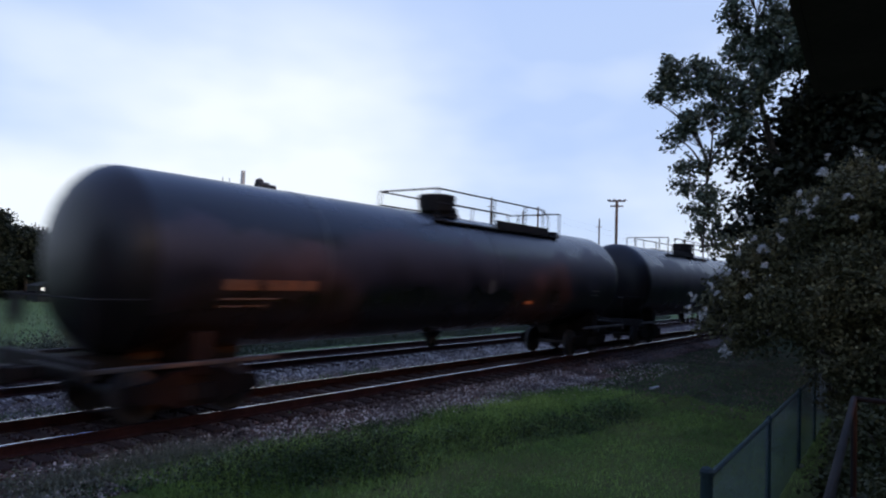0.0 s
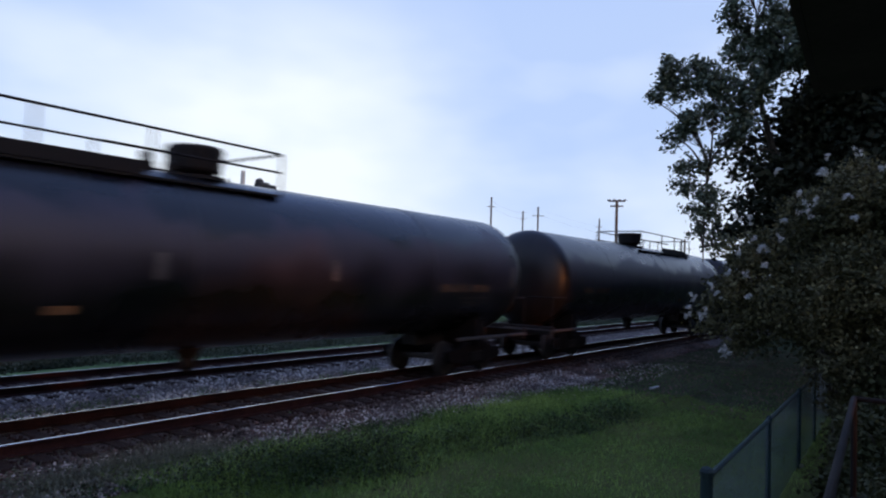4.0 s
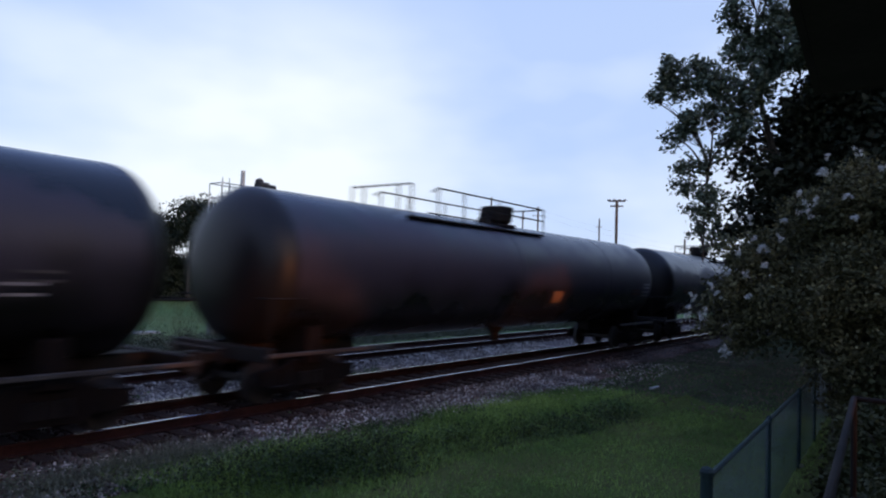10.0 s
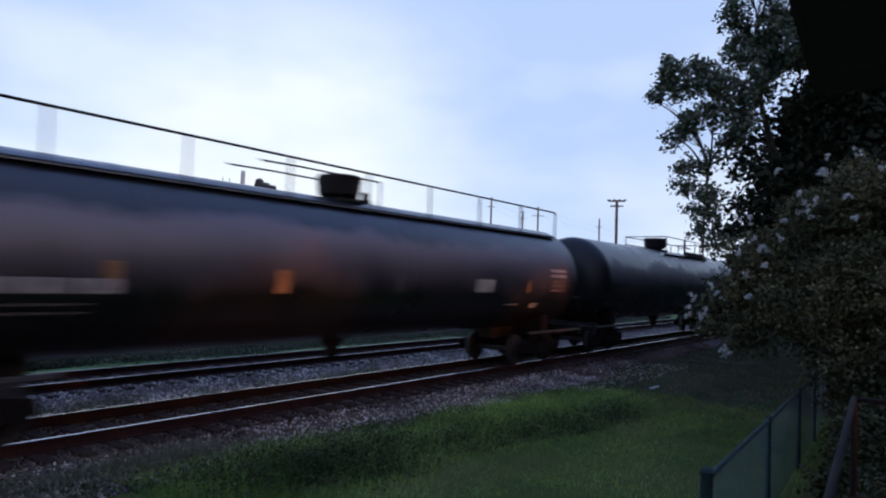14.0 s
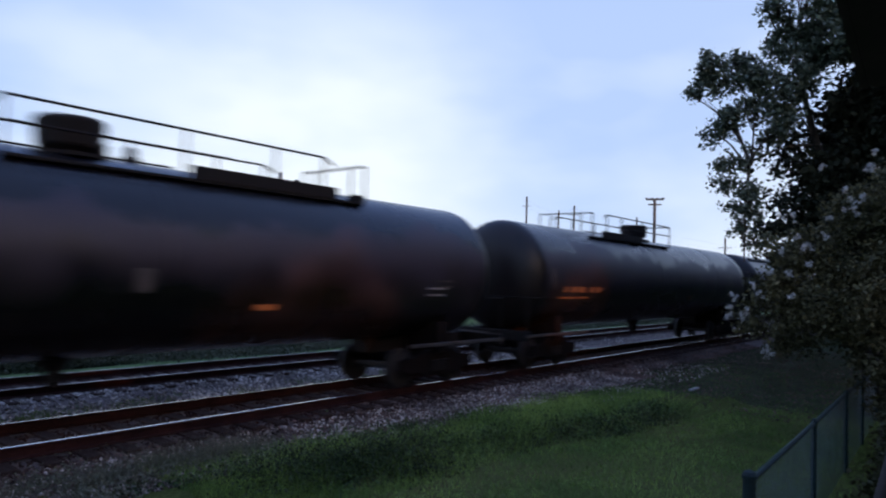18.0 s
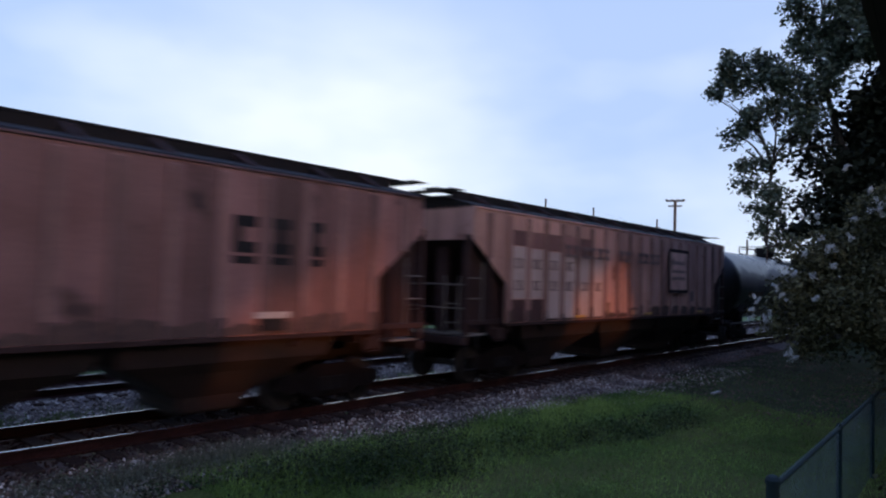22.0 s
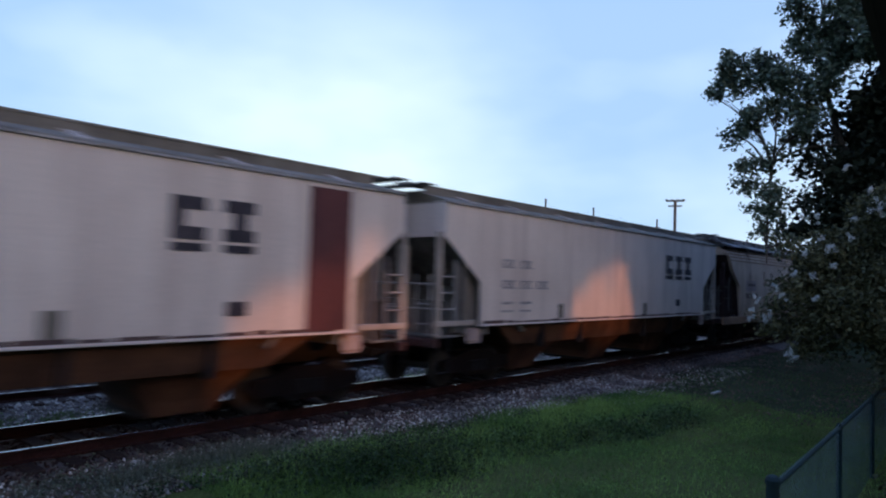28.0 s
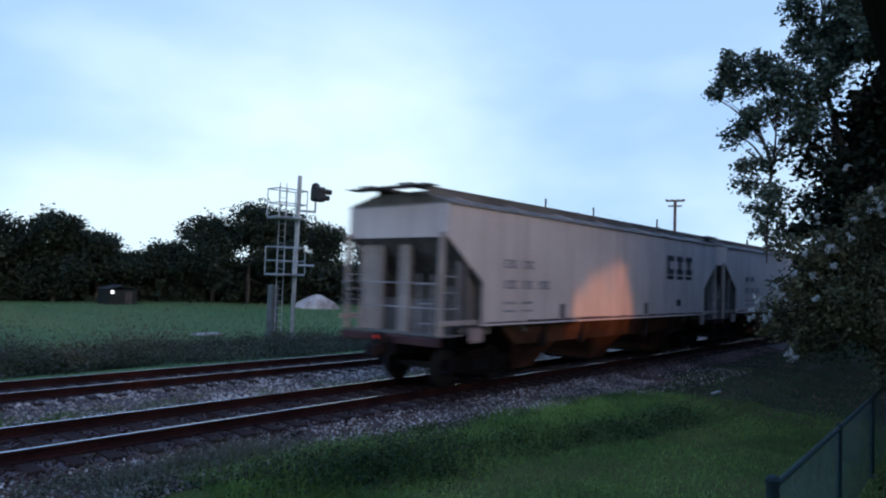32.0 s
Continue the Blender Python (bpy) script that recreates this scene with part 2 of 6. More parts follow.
# darker than the panels: the ribs' relief shading is put into the colour
RIB_DARK = mat("shaded_tan_rib_paint", (0.33, 0.18, 0.15), 0.8, col2=(0.22, 0.115, 0.095), scale=0.9, fine=20, grain=0.15, bump=0.05,
               streak=(0.10, 0.05, 0.04), streak_amount=0.7, piece=0.3)
RIB_BROWN = mat("faded_brown_rib_paint", (0.30, 0.165, 0.145), 0.8, col2=(0.20, 0.105, 0.092), scale=0.9, fine=20, grain=0.15, bump=0.05,
                streak=(0.06, 0.035, 0.03), streak_amount=0.7, piece=0.3)
PATCH = mat("pale_primer_patch", (0.47, 0.36, 0.33), 0.75, col2=(0.40, 0.29, 0.26), scale=0.9, fine=20, grain=0.12, bump=0.04,
            streak=(0.26, 0.17, 0.14), streak_amount=0.5, piece=0.10)
DARK_RED = mat("dark_red_primer", (0.075, 0.026, 0.022), 0.8, col2=(0.045, 0.018, 0.016), scale=1.2, fine=20, grain=0.2, bump=0.04)
RIDGE_RUST = mat("rusted_ridge_paint", (0.34, 0.20, 0.12), 0.8, col2=(0.15, 0.08, 0.05), scale=0.8, fine=20, grain=0.2, bump=0.05)
FADED = mat("faded_brown_lettering", (0.095, 0.060, 0.058), 0.75, col2=(0.18, 0.115, 0.105), scale=3, fine=20, grain=0.2, bump=0)
EDGE_BROWN = mat("dark_brown_edge_paint", (0.060, 0.036, 0.031), 0.9, col2=(0.10, 0.056, 0.046), scale=2.5, fine=20, grain=0.25, bump=0.05)
RUST_BLOT = mat("rust_stain", (0.17, 0.085, 0.055), 0.85, col2=(0.30, 0.19, 0.13), scale=4, fine=20, grain=0.25, bump=0.05)
ROOF_GRIME = mat("streaked_dark_roof", (0.26, 0.235, 0.235), 0.8, spec=0.3, col2=(0.045, 0.038, 0.036), scale=0.8, lo=0.42, hi=0.6, fine=20, grain=0.2, bump=0.05)
HOP_CREAM = mat("cream_grey_paint", (0.75, 0.625, 0.545), 0.72, spec=0.3, col2=(0.625, 0.51, 0.44), scale=0.5, fine=18, grain=0.08, bump=0.04,
                streak=(0.42, 0.32, 0.27), streak_amount=0.55)
HOP_RED = mat("red_oxide_paint", (0.115, 0.030, 0.028), 0.75, col2=(0.075, 0.022, 0.021), scale=1, fine=20, grain=0.12, bump=0.04)
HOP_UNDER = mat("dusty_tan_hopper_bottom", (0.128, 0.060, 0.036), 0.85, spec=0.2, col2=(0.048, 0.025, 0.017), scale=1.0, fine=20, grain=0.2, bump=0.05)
HOP_UNDER_DARK = mat("dark_red_hopper_bottom", (0.026, 0.011, 0.009), 0.9, col2=(0.014, 0.009, 0.008), scale=1.0, fine=20, grain=0.2, bump=0.05)
ROOF_TAN = mat("dusty_olive_brown_roof", (0.215, 0.185, 0.150), 0.9, spec=0.2, col2=(0.135, 0.113, 0.09), scale=1.2, fine=20, grain=0.2, bump=0.05)
MARKER_RED = mat("red_lens", (0.38, 0.02, 0.015), 0.3, fine=10, grain=0.05, bump=0)
MARKER_RED.node_tree.nodes["Principled BSDF"].inputs["Emission Color"].default_value = (1, 0.05, 0.03, 1)
MARKER_RED.node_tree.nodes["Principled BSDF"].inputs["Emission Strength"].default_value = 0.12
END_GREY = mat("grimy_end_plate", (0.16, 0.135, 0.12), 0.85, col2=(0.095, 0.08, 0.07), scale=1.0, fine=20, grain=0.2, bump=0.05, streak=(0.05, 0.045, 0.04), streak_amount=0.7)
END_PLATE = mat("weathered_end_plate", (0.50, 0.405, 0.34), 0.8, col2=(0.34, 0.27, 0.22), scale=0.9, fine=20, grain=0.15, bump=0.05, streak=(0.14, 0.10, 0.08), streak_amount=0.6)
# shade of the car-end recesses is put into the next two plate colours
END_SHADE = mat("shaded_slope_sheet_paint", (0.25, 0.22, 0.195), 0.85, col2=(0.15, 0.13, 0.115), scale=1.0, fine=20, grain=0.2, bump=0.05, streak=(0.04, 0.03, 0.026), streak_amount=0.6)
END_DARK = mat("dark_end_plate", (0.044, 0.023, 0.021), 0.9, spec=0.2, col2=(0.026, 0.015, 0.014), scale=1.0, fine=20, grain=0.2, bump=0.05)
ROOF_GREY = mat("grimy_grey_roof", (0.20, 0.18, 0.16), 0.8, col2=(0.12, 0.11, 0.10), scale=1.2, fine=20, grain=0.2, bump=0.05)
SIDE_BAR = mat("dusty_iron_bar", (0.050, 0.043, 0.040), 0.7, col2=(0.028, 0.022, 0.020), scale=2, fine=30, grain=0.25, bump=0.1)
FAINT_SIGN = mat("faint_grey_stencil", (0.085, 0.07, 0.068), 0.7, col2=(0.05, 0.042, 0.042), scale=3, fine=20, grain=0.3, bump=0)
MARK_GREY = mat("faded_stencil_grey", (0.20, 0.18, 0.20), 0.7, col2=(0.32, 0.29, 0.29), scale=4, fine=20, grain=0.2, bump=0)
NAVY = mat("dark_blue_lettering", (0.030, 0.025, 0.032), 0.65, spec=0.25, col2=(0.065, 0.054, 0.060), scale=2, fine=20, grain=0.2, bump=0)
GRAFFITI = mat("black_spray_paint", (0.010, 0.009, 0.010), 0.7, spec=0.2, col2=(0.024, 0.020, 0.020), scale=2, fine=20, grain=0.2, bump=0)
PINK = mat("pale_spray_paint", (0.55, 0.42, 0.40), 0.6, col2=(0.42, 0.22, 0.20), scale=2, fine=12, grain=0.2, bump=0)
YELLOW = mat("yellow_reflective_strip", (0.50, 0.29, 0.05), 0.45, scale=2, fine=12, grain=0.1, bump=0)
GALV = mat("galvanised_steel", (0.13, 0.135, 0.14), 0.55, 0.4, col2=(0.10, 0.105, 0.11), scale=3, fine=40, grain=0.15, bump=0.05)
SIGNAL_BLACK = mat("signal_black", (0.02, 0.02, 0.02), 0.6, scale=3, fine=20, grain=0.15, bump=0.03)
ALU = mat("signal_aluminium", (0.42, 0.43, 0.44), 0.45, 0.7, col2=(0.30, 0.31, 0.32), scale=3, fine=30, grain=0.1, bump=0.03)
MESH_WIRE = mat("fence_wire", (0.19, 0.28, 0.33), 0.5, 0.2, col2=(0.13, 0.20, 0.24), scale=3, fine=40, grain=0.2, bump=0)
FENCE = mat("fence_green_coating", (0.010, 0.020, 0.021), 0.65, 0.0, spec=0.25, col2=(0.017, 0.036, 0.034), scale=3, fine=40, grain=0.2, bump=0.05)
WOOD = mat("porch_timber", (0.11, 0.075, 0.055), 0.8, col2=(0.075, 0.05, 0.04), scale=2, fine=30, grain=0.3, bump=0.3, stretch=(0.5, 6, 6))
SIDING = mat("house_siding", (0.35, 0.33, 0.30), 0.8, col2=(0.28, 0.26, 0.24), scale=1, fine=20, grain=0.1, bump=0.1)
RAIL_BROWN = mat("dark_brown_rail_paint", (0.016, 0.011, 0.009), 0.8, col2=(0.010, 0.008, 0.007), scale=2, fine=30, grain=0.2, bump=0.1, spec=0.2)
DARK_TRIM = mat("dark_brown_fascia", (0.060, 0.047, 0.040), 0.8, col2=(0.044, 0.035, 0.030), scale=2, fine=30, grain=0.2, bump=0.1)
BARK = mat("tree_bark", (0.07, 0.055, 0.045), 0.95, col2=(0.045, 0.038, 0.032), scale=3, fine=20, grain=0.35, bump=0.8, stretch=(4, 4, 0.8))
LEAF = leaf_mat("tree_leaf", (0.064, 0.086, 0.058), (0.088, 0.106, 0.070), 0.5, shine=0.3)
# deep shade of the trees at the lawn's end is put into this leaf colour
LEAF_DARK = leaf_mat("shaded_dark_leaf", (0.018, 0.023, 0.015), (0.027, 0.031, 0.019), shine=0.12)
LEAF_FAR = leaf_mat("far_tree_leaf", (0.020, 0.028, 0.019), (0.034, 0.043, 0.027))
LEAF_BUSH = leaf_mat("crape_myrtle_leaf", (0.048, 0.052, 0.026), (0.112, 0.100, 0.048), 0.6)
LEAF_SHRUB = leaf_mat("shrub_leaf", (0.034, 0.040, 0.015), (0.054, 0.050, 0.020))
BLOSSOM = mat("white_blossom", (0.56, 0.55, 0.52), 0.8, col2=(0.38, 0.37, 0.34), scale=8, fine=30, grain=0.1, bump=0, each=0.15)
BLADE = leaf_mat("grass_blade", (0.092, 0.160, 0.037), (0.260, 0.365, 0.086), 0.4)
WEED = leaf_mat("weed_leaf", (0.084, 0.138, 0.036), (0.115, 0.165, 0.050), 0.35)
WEED_DARK = leaf_mat("dark_weed_leaf", (0.028, 0.046, 0.017), (0.056, 0.074, 0.029), 0.5)
WEED_FIELD = leaf_mat("field_weed_leaf", (0.046, 0.058, 0.036), (0.068, 0.076, 0.050), 0.35)
FIELD_BLADE = leaf_mat("field_blade", (0.092, 0.155, 0.072), (0.128, 0.172, 0.088), 0.3)
DRY = leaf_mat("dry_weed", (0.165, 0.158, 0.112), (0.100, 0.108, 0.068), 0.35)
POLE_WOOD = mat("pole_timber", (0.075, 0.06, 0.05), 0.9, scale=2, fine=30, grain=0.2, bump=0.2)
LAMP_GLASS = mat("lamp_housing", (0.10, 0.105, 0.11), 0.3, scale=2, fine=20, grain=0.05, bump=0)
SHED_WALL = mat("dark_shed_boards", (0.011, 0.014, 0.011), 0.9, col2=(0.008, 0.010, 0.008), scale=1.5, fine=20, grain=0.2, bump=0.2)
CONCRETE = mat("concrete", (0.36, 0.35, 0.33), 0.9, col2=(0.28, 0.27, 0.26), scale=2, fine=30, grain=0.15, bump=0.2)


# ---------------------------------------------------------------- mesh helpers
def mesh_of(bm, name, smooth=False):
    me = bpy.data.meshes.new(name)
    if smooth:
        for f in bm.faces:
            f.smooth = True
    bm.to_mesh(me)
    bm.free()
    return me


def part(name, bm, material, parent, label="", smooth=False):
    """Links a bmesh as one mesh under a thing or a part."""
    me = mesh_of(bm, name, smooth)
    me.materials.append(material)
    ob = new(name, me)
    ob.parent = parent
    if label:
        ob["label"] = label
    return ob


def share(ob, name, parent, m):
    """Another part on the same mesh."""
    o = new(name, ob.data)
    o.parent = parent
    o.matrix_basis = m
    return o


def thing(name, label, category, at=(0, 0, 0), group="", kind=""):
    e = new(name)
    e.location = at
    return tagged(e, label, category, group, kind)


def box(bm, x0, x1, y0, y1, z0, z1, bevel=0.0):
    vs = [bm.verts.new((x, y, z)) for x in (x0, x1) for y in (y0, y1) for z in (z0, z1)]
    fs = [bm.faces.new([vs[i] for i in q]) for q in ((0, 1, 3, 2), (4, 6, 7, 5), (0, 4, 5, 1), (2, 3, 7, 6), (0, 2, 6, 4), (1, 5, 7, 3))]
    if bevel:
        es = {e for f in fs for e in f.edges}
        bmesh.ops.bevel(bm, geom=list(es), offset=bevel, segments=1, affect="EDGES")
    return bm


def boxed(*a, bevel=0.0):
    return box(bmesh.new(), *a, bevel=bevel)


def tube(bm, p, q, r, n=8, r2=None):
    """A round bar from p to q."""
    p, q = Vector(p), Vector(q)
    rot = (q - p).to_track_quat("Z", "Y").to_matrix()
    r2 = r if r2 is None else r2
    rings = []
    for c, rad in ((p, r), (q, r2)):
        rings.append([bm.verts.new(c + rot @ Vector((rad * math.cos(2 * math.pi * i / n), rad * math.sin(2 * math.pi * i / n), 0))) for i in range(n)])
    for i in range(n):
        bm.faces.new((rings[0][i], rings[0][(i + 1) % n], rings[1][(i + 1) % n], rings[1][i]))
    bm.faces.new(rings[0][::-1])
    bm.faces.new(rings[1])
    return bm


def tubes(pairs, r, n=8):
    bm = bmesh.new()
    for p, q in pairs:
        tube(bm, p, q, r, n)
    return bm


def chain(points, r, n=8):
    return tubes(list(zip(points[:-1], points[1:])), r, n)


def loft(bm, rings, close=True, caps=True):
    """Skin over rings of equal length."""
    vs = [[bm.verts.new(p) for p in ring] for ring in rings]
    k = len(vs[0])
    for a, b in zip(vs[:-1], vs[1:]):
        for i in range(k if close else k - 1):
            bm.faces.new((a[i], a[(i + 1) % k], b[(i + 1) % k], b[i]))
    if caps:
        bm.faces.new(vs[0][::-1])
        bm.faces.new(vs[-1])
    bmesh.ops.recalc_face_normals(bm, faces=bm.faces[:])
    return bm


def prism_y(poly, y0, y1):
    """A flat outline in x and z, given a thickness along y."""
    return loft(bmesh.new(), [[(x, y0, z) for x, z in poly], [(x, y1, z) for x, z in poly]])


def prism_x(poly, x0, x1):
    return loft(bmesh.new(), [[(x0, y, z) for y, z in poly], [(x1, y, z) for y, z in poly]])


def lathe_x(profile, n=32):
    """Turned about the x axis: (x, radius) pairs."""
    bm = bmesh.new()
    rings = [[(x, r * math.cos(2 * math.pi * i / n), r * math.sin(2 * math.pi * i / n)) for i in range(n)] for x, r in profile]
    return loft(bm, rings)


def lathe_z(profile, n=20):
    bm = bmesh.new()
    rings = [[(r * math.cos(2 * math.pi * i / n), r * math.sin(2 * math.pi * i / n), z) for i in range(n)] for z, r in profile]
    return loft(bm, rings)


def raw(name, verts, faces, material, parent=None, kind="", label="", category="", smooth=False):
    """A mesh from numpy arrays of points and faces (all faces with as many corners)."""
    verts, faces = np.asarray(verts, dtype=np.float32), np.asarray(faces, dtype=np.int32)
    me = bpy.data.meshes.new(name)
    k = faces.shape[1]
    me.vertices.add(len(verts))
    me.vertices.foreach_set("co", verts.ravel())
    me.loops.add(faces.size)
    me.loops.foreach_set("vertex_index", faces.ravel())
    me.polygons.add(len(faces))
    me.polygons.foreach_set("loop_start", np.arange(len(faces), dtype=np.int32) * k)
    me.polygons.foreach_set("loop_total", np.full(len(faces), k, dtype=np.int32))
    if smooth:
        me.polygons.foreach_set("use_smooth", np.ones(len(faces), dtype=bool))
    me.update(calc_edges=True)
    me.materials.append(material)
    ob = new(name, me)
    ob.parent = parent
    return tagged(ob, label, category, "", kind)


def unit_rows(a):
    return a / np.maximum(np.linalg.norm(a, axis=1, keepdims=True), 1e-6)


def leaves(points, size, rng, spread=0.5, long=1.7, droop=0.3):
    """Leaf-shaped folded quads about the points: verts and faces."""
    n = len(points)
    a = unit_rows(rng.normal(size=(n, 3)) * (1, 1, 0.6) - (0, 0, droop))
    b = unit_rows(np.cross(a, rng.normal(size=(n, 3))))
    s = (size * rng.uniform(1 - spread, 1 + spread, n))[:, None]
    up = np.cross(a, b) * s * 0.18
    v = np.stack([points - a * s * long / 2, points + b * s * 0.5 + up, points + a * s * long / 2, points - b * s * 0.5 + up], axis=1)
    return v.reshape(-1, 3), np.arange(n * 4).reshape(-1, 4)


def blades(points, height, width, rng, lean=0.35):
    """Grass blades: narrow triangles that lean."""
    n = len(points)
    ang = rng.uniform(0, 2 * np.pi, n)
    h = height * rng.uniform(0.5, 1.3, n)
    side = np.stack([np.cos(ang), np.sin(ang), np.zeros(n)], 1) * (width * rng.uniform(0.6, 1.3, n))[:, None]
    tip = points + np.stack([rng.normal(0, lean, n) * h, rng.normal(0, lean, n) * h, h], 1)
    v = np.stack([points - side / 2, points + side / 2, tip], 1)
    return v.reshape(-1, 3), np.arange(n * 3).reshape(-1, 3)


# ---------------------------------------------------------------- ground
GAUGE_Y, TRACK1, TRACK2 = 0.755, 10.798, 15.42
LAWN = -0.55


def between(x, table):
    """A smooth-cornered line through a few (x, value) pairs."""
    if x <= table[0][0]:
        return table[0][1]
    for (a, u), (b, v) in zip(table[:-1], table[1:]):
        if x <= b:
            return u + (v - u) * (x - a) / (b - a)
    return table[-1][1]


EDGE = [(2.0, 9.6), (5.5, 8.95), (7.5, 8.5), (9.3, 8.08), (11.8, 8.15), (14.4, 8.3), (16.0, 7.9), (17.1, 7.2), (17.7, 6.2), (18.4, 4.6), (19.5, 2.0)]


def grass_edge(x):
    """The lawn's ragged edge along the ballast: its y at x."""
    return between(x, EDGE) + 0.10 * math.sin(x * 1.1) + 0.09 * math.sin(x * 2.7 + 1)


def bank_y(x):
    """The foot of the low bank that crosses the lawn."""
    return between(x, [(4.0, 7.15), (7.1, 6.9), (8.4, 6.55), (10.4, 6.5), (12.2, 5.9), (14.2, 5.6), (18.0, 5.0)]) + 0.08 * math.sin(x * 2.3)


def lawn_z(x, y):
    z = LAWN + 0.05 * noise.noise(Vector((x * 0.3, y * 0.3, 0))) + 0.02 * noise.noise(Vector((x * 1.3, y * 1.3, 4)))
    z += 0.19 * max(0.0, min(1.0, (y - bank_y(x)) / 0.4)) if y < 20 else 0.0
    return z


def bare(x, y):
    """Bare earth in the deep shade under the trees and the shrubs, and a dirt strip beside the far ballast."""
    return (x > 14.0 and grass_edge(x) - 0.1 < y < 9.6 and x < 120) or (x > 18.2 and y < 9.6 and x < 120) or (6.5 < x < 40 and y < 1.5)


def ground_sheet():
    xs = np.concatenate([np.linspace(-2600, -60, 14), np.linspace(-40, 0, 10), np.linspace(1, 30, 60), np.linspace(34, 110, 22), np.linspace(200, 2600, 12)])
    ys = np.concatenate([np.linspace(-2600, -60, 12), np.linspace(-40, 0, 10), np.linspace(0.5, 10, 30), np.linspace(11, 20, 10), np.linspace(22, 80, 24), np.linspace(120, 2600, 12)])
    v = [(x, y, lawn_z(x, y) if abs(y) < 60 and abs(x) < 80 else LAWN - 0.05) for x in xs for y in ys]
    k = len(ys)
    f = [(i * k + j, (i + 1) * k + j, (i + 1) * k + j + 1, i * k + j + 1) for i in range(len(xs) - 1) for j in range(k - 1)]
    ob = raw("ground", v, f, GRASS_SOIL, kind="structure", label="mown green lawn and rough field beside the railway", category="ground", smooth=True)
    ob.data.materials.append(FIELD)
    ob.data.materials.append(BARE_SOIL)
    for p in ob.data.polygons:
        if p.center.y > 17.5 or abs(p.center.x) > 60:
            p.material_index = 1
        elif bare(p.center.x, p.center.y):
            p.material_index = 2


def track_bed():
    """The raised bed of crushed stone under both tracks."""
    xs = np.concatenate([np.linspace(-500, -20, 20), np.arange(-10, 40, 0.5), np.linspace(42, 120, 40), np.linspace(150, 1500, 20)])
    prof = [(7.6, -0.66), (8.3, -0.47), (9.35, -0.28), (9.65, -0.20), (11.95, -0.20), (12.4, -0.27), (13.0, -0.33), (13.7, -0.28), (14.2, -0.20),
            (16.6, -0.20), (17.1, -0.30), (17.8, -0.50), (18.4, -0.66)]
    v = [(x, y + (0.08 * noise.noise(Vector((x * 0.9, y, 0))) if abs(x) < 60 else 0), z + (0.03 * noise.noise(Vector((x * 1.7, y * 1.7, 2))) if abs(x) < 60 else 0)) for x in xs for y, z in prof]
    k = len(prof)
    f = [(i * k + j, (i + 1) * k + j, (i + 1) * k + j + 1, i * k + j + 1) for i in range(len(xs) - 1) for j in range(k - 1)]
    return raw("track_bed", v, f, BALLAST, kind="structure", label="grey crushed stone ballast bed under two tracks", category="track bed", smooth=True), prof


BED_PROFILE = track_bed()[1]
ground_sheet()


def bed_z(y):
    for (y0, z0), (y1, z1) in zip(BED_PROFILE[:-1], BED_PROFILE[1:]):
        if y0 <= y <= y1:
            return z0 + (z1 - z0) * (y - y0) / (y1 - y0)
    return -0.6


def stones():
    """Loose ballast: small angular stones."""
    base = np.array([(1, 0, 0), (-1, 0, 0), (0, 1, 0), (0, -1, 0), (0, 0, 1), (0, 0, -1)], dtype=float)
    tri = np.array([(0, 2, 4), (2, 1, 4), (1, 3, 4), (3, 0, 4), (2, 0, 5), (1, 2, 5), (3, 1, 5), (0, 3, 5)])
    rng = np.random.default_rng(3)
    for name, material, n, y0, y1, x0, x1 in (("ballast_stones", STONE, 9000, 8.0, 9.5, -2, 19), ("ballast_stones", STONE, 12000, 12.1, 14.5, -2, 26), ("rusty_ballast_stones", RUST_STONE, 13000, 8.0, 9.6, -2, 20), ("oily_ballast_stones", DARK_STONE, 19000, 9.3, 12.1, -2, 26),
                                              ("rusty_ballast_stones", RUST_STONE, 3000, 8.6, 9.8, 18, 34), ("dirt_stones", RUST_STONE, 4500, 2.5, 9.2, 16.5, 34), ("dirt_stones", STONE, 900, 7.0, 9.2, 14.5, 24), ("far_side_stones", STONE, 8000, 16.2, 18.6, 2, 40), ("far_ballast_stones", STONE, 6000, 9.7, 17.6, 26, 60)):
        x, y = rng.uniform(x0, x1, n), rng.uniform(y0, y1, n)
        keep = np.array([not (abs(abs(b - c) - GAUGE_Y) < 0.1) for b in y for c in (TRACK1,)])
        x, y = x[keep], y[keep]
        n = len(x)
        z = np.array([max(bed_z(b), lawn_z(a, b)) if b < 9.6 else bed_z(b) for a, b in zip(x, y)]) + 0.012
        size = rng.uniform(0.014, 0.038, n) * (1.3 if y0 > 12 else 1.0)
        shape = base[None] * rng.uniform(0.55, 1.25, (n, 6, 1)) + rng.normal(0, 0.18, (n, 6, 3))
        ang = rng.uniform(0, 2 * np.pi, n)
        c, s = np.cos(ang)[:, None], np.sin(ang)[:, None]
        sx, sy = shape[:, :, 0] * c - shape[:, :, 1] * s, shape[:, :, 0] * s + shape[:, :, 1] * c
        v = np.stack([x[:, None] + sx * size[:, None], y[:, None] + sy * size[:, None], z[:, None] + shape[:, :, 2] * size[:, None] * 0.8], 2).reshape(-1, 3)
        f = (tri[None] + (np.arange(n) * 6)[:, None, None]).reshape(-1, 3)
        raw(name, v, f, material, kind="stuff", label="loose angular grey and rusty ballast stones", category="ballast")


stones()


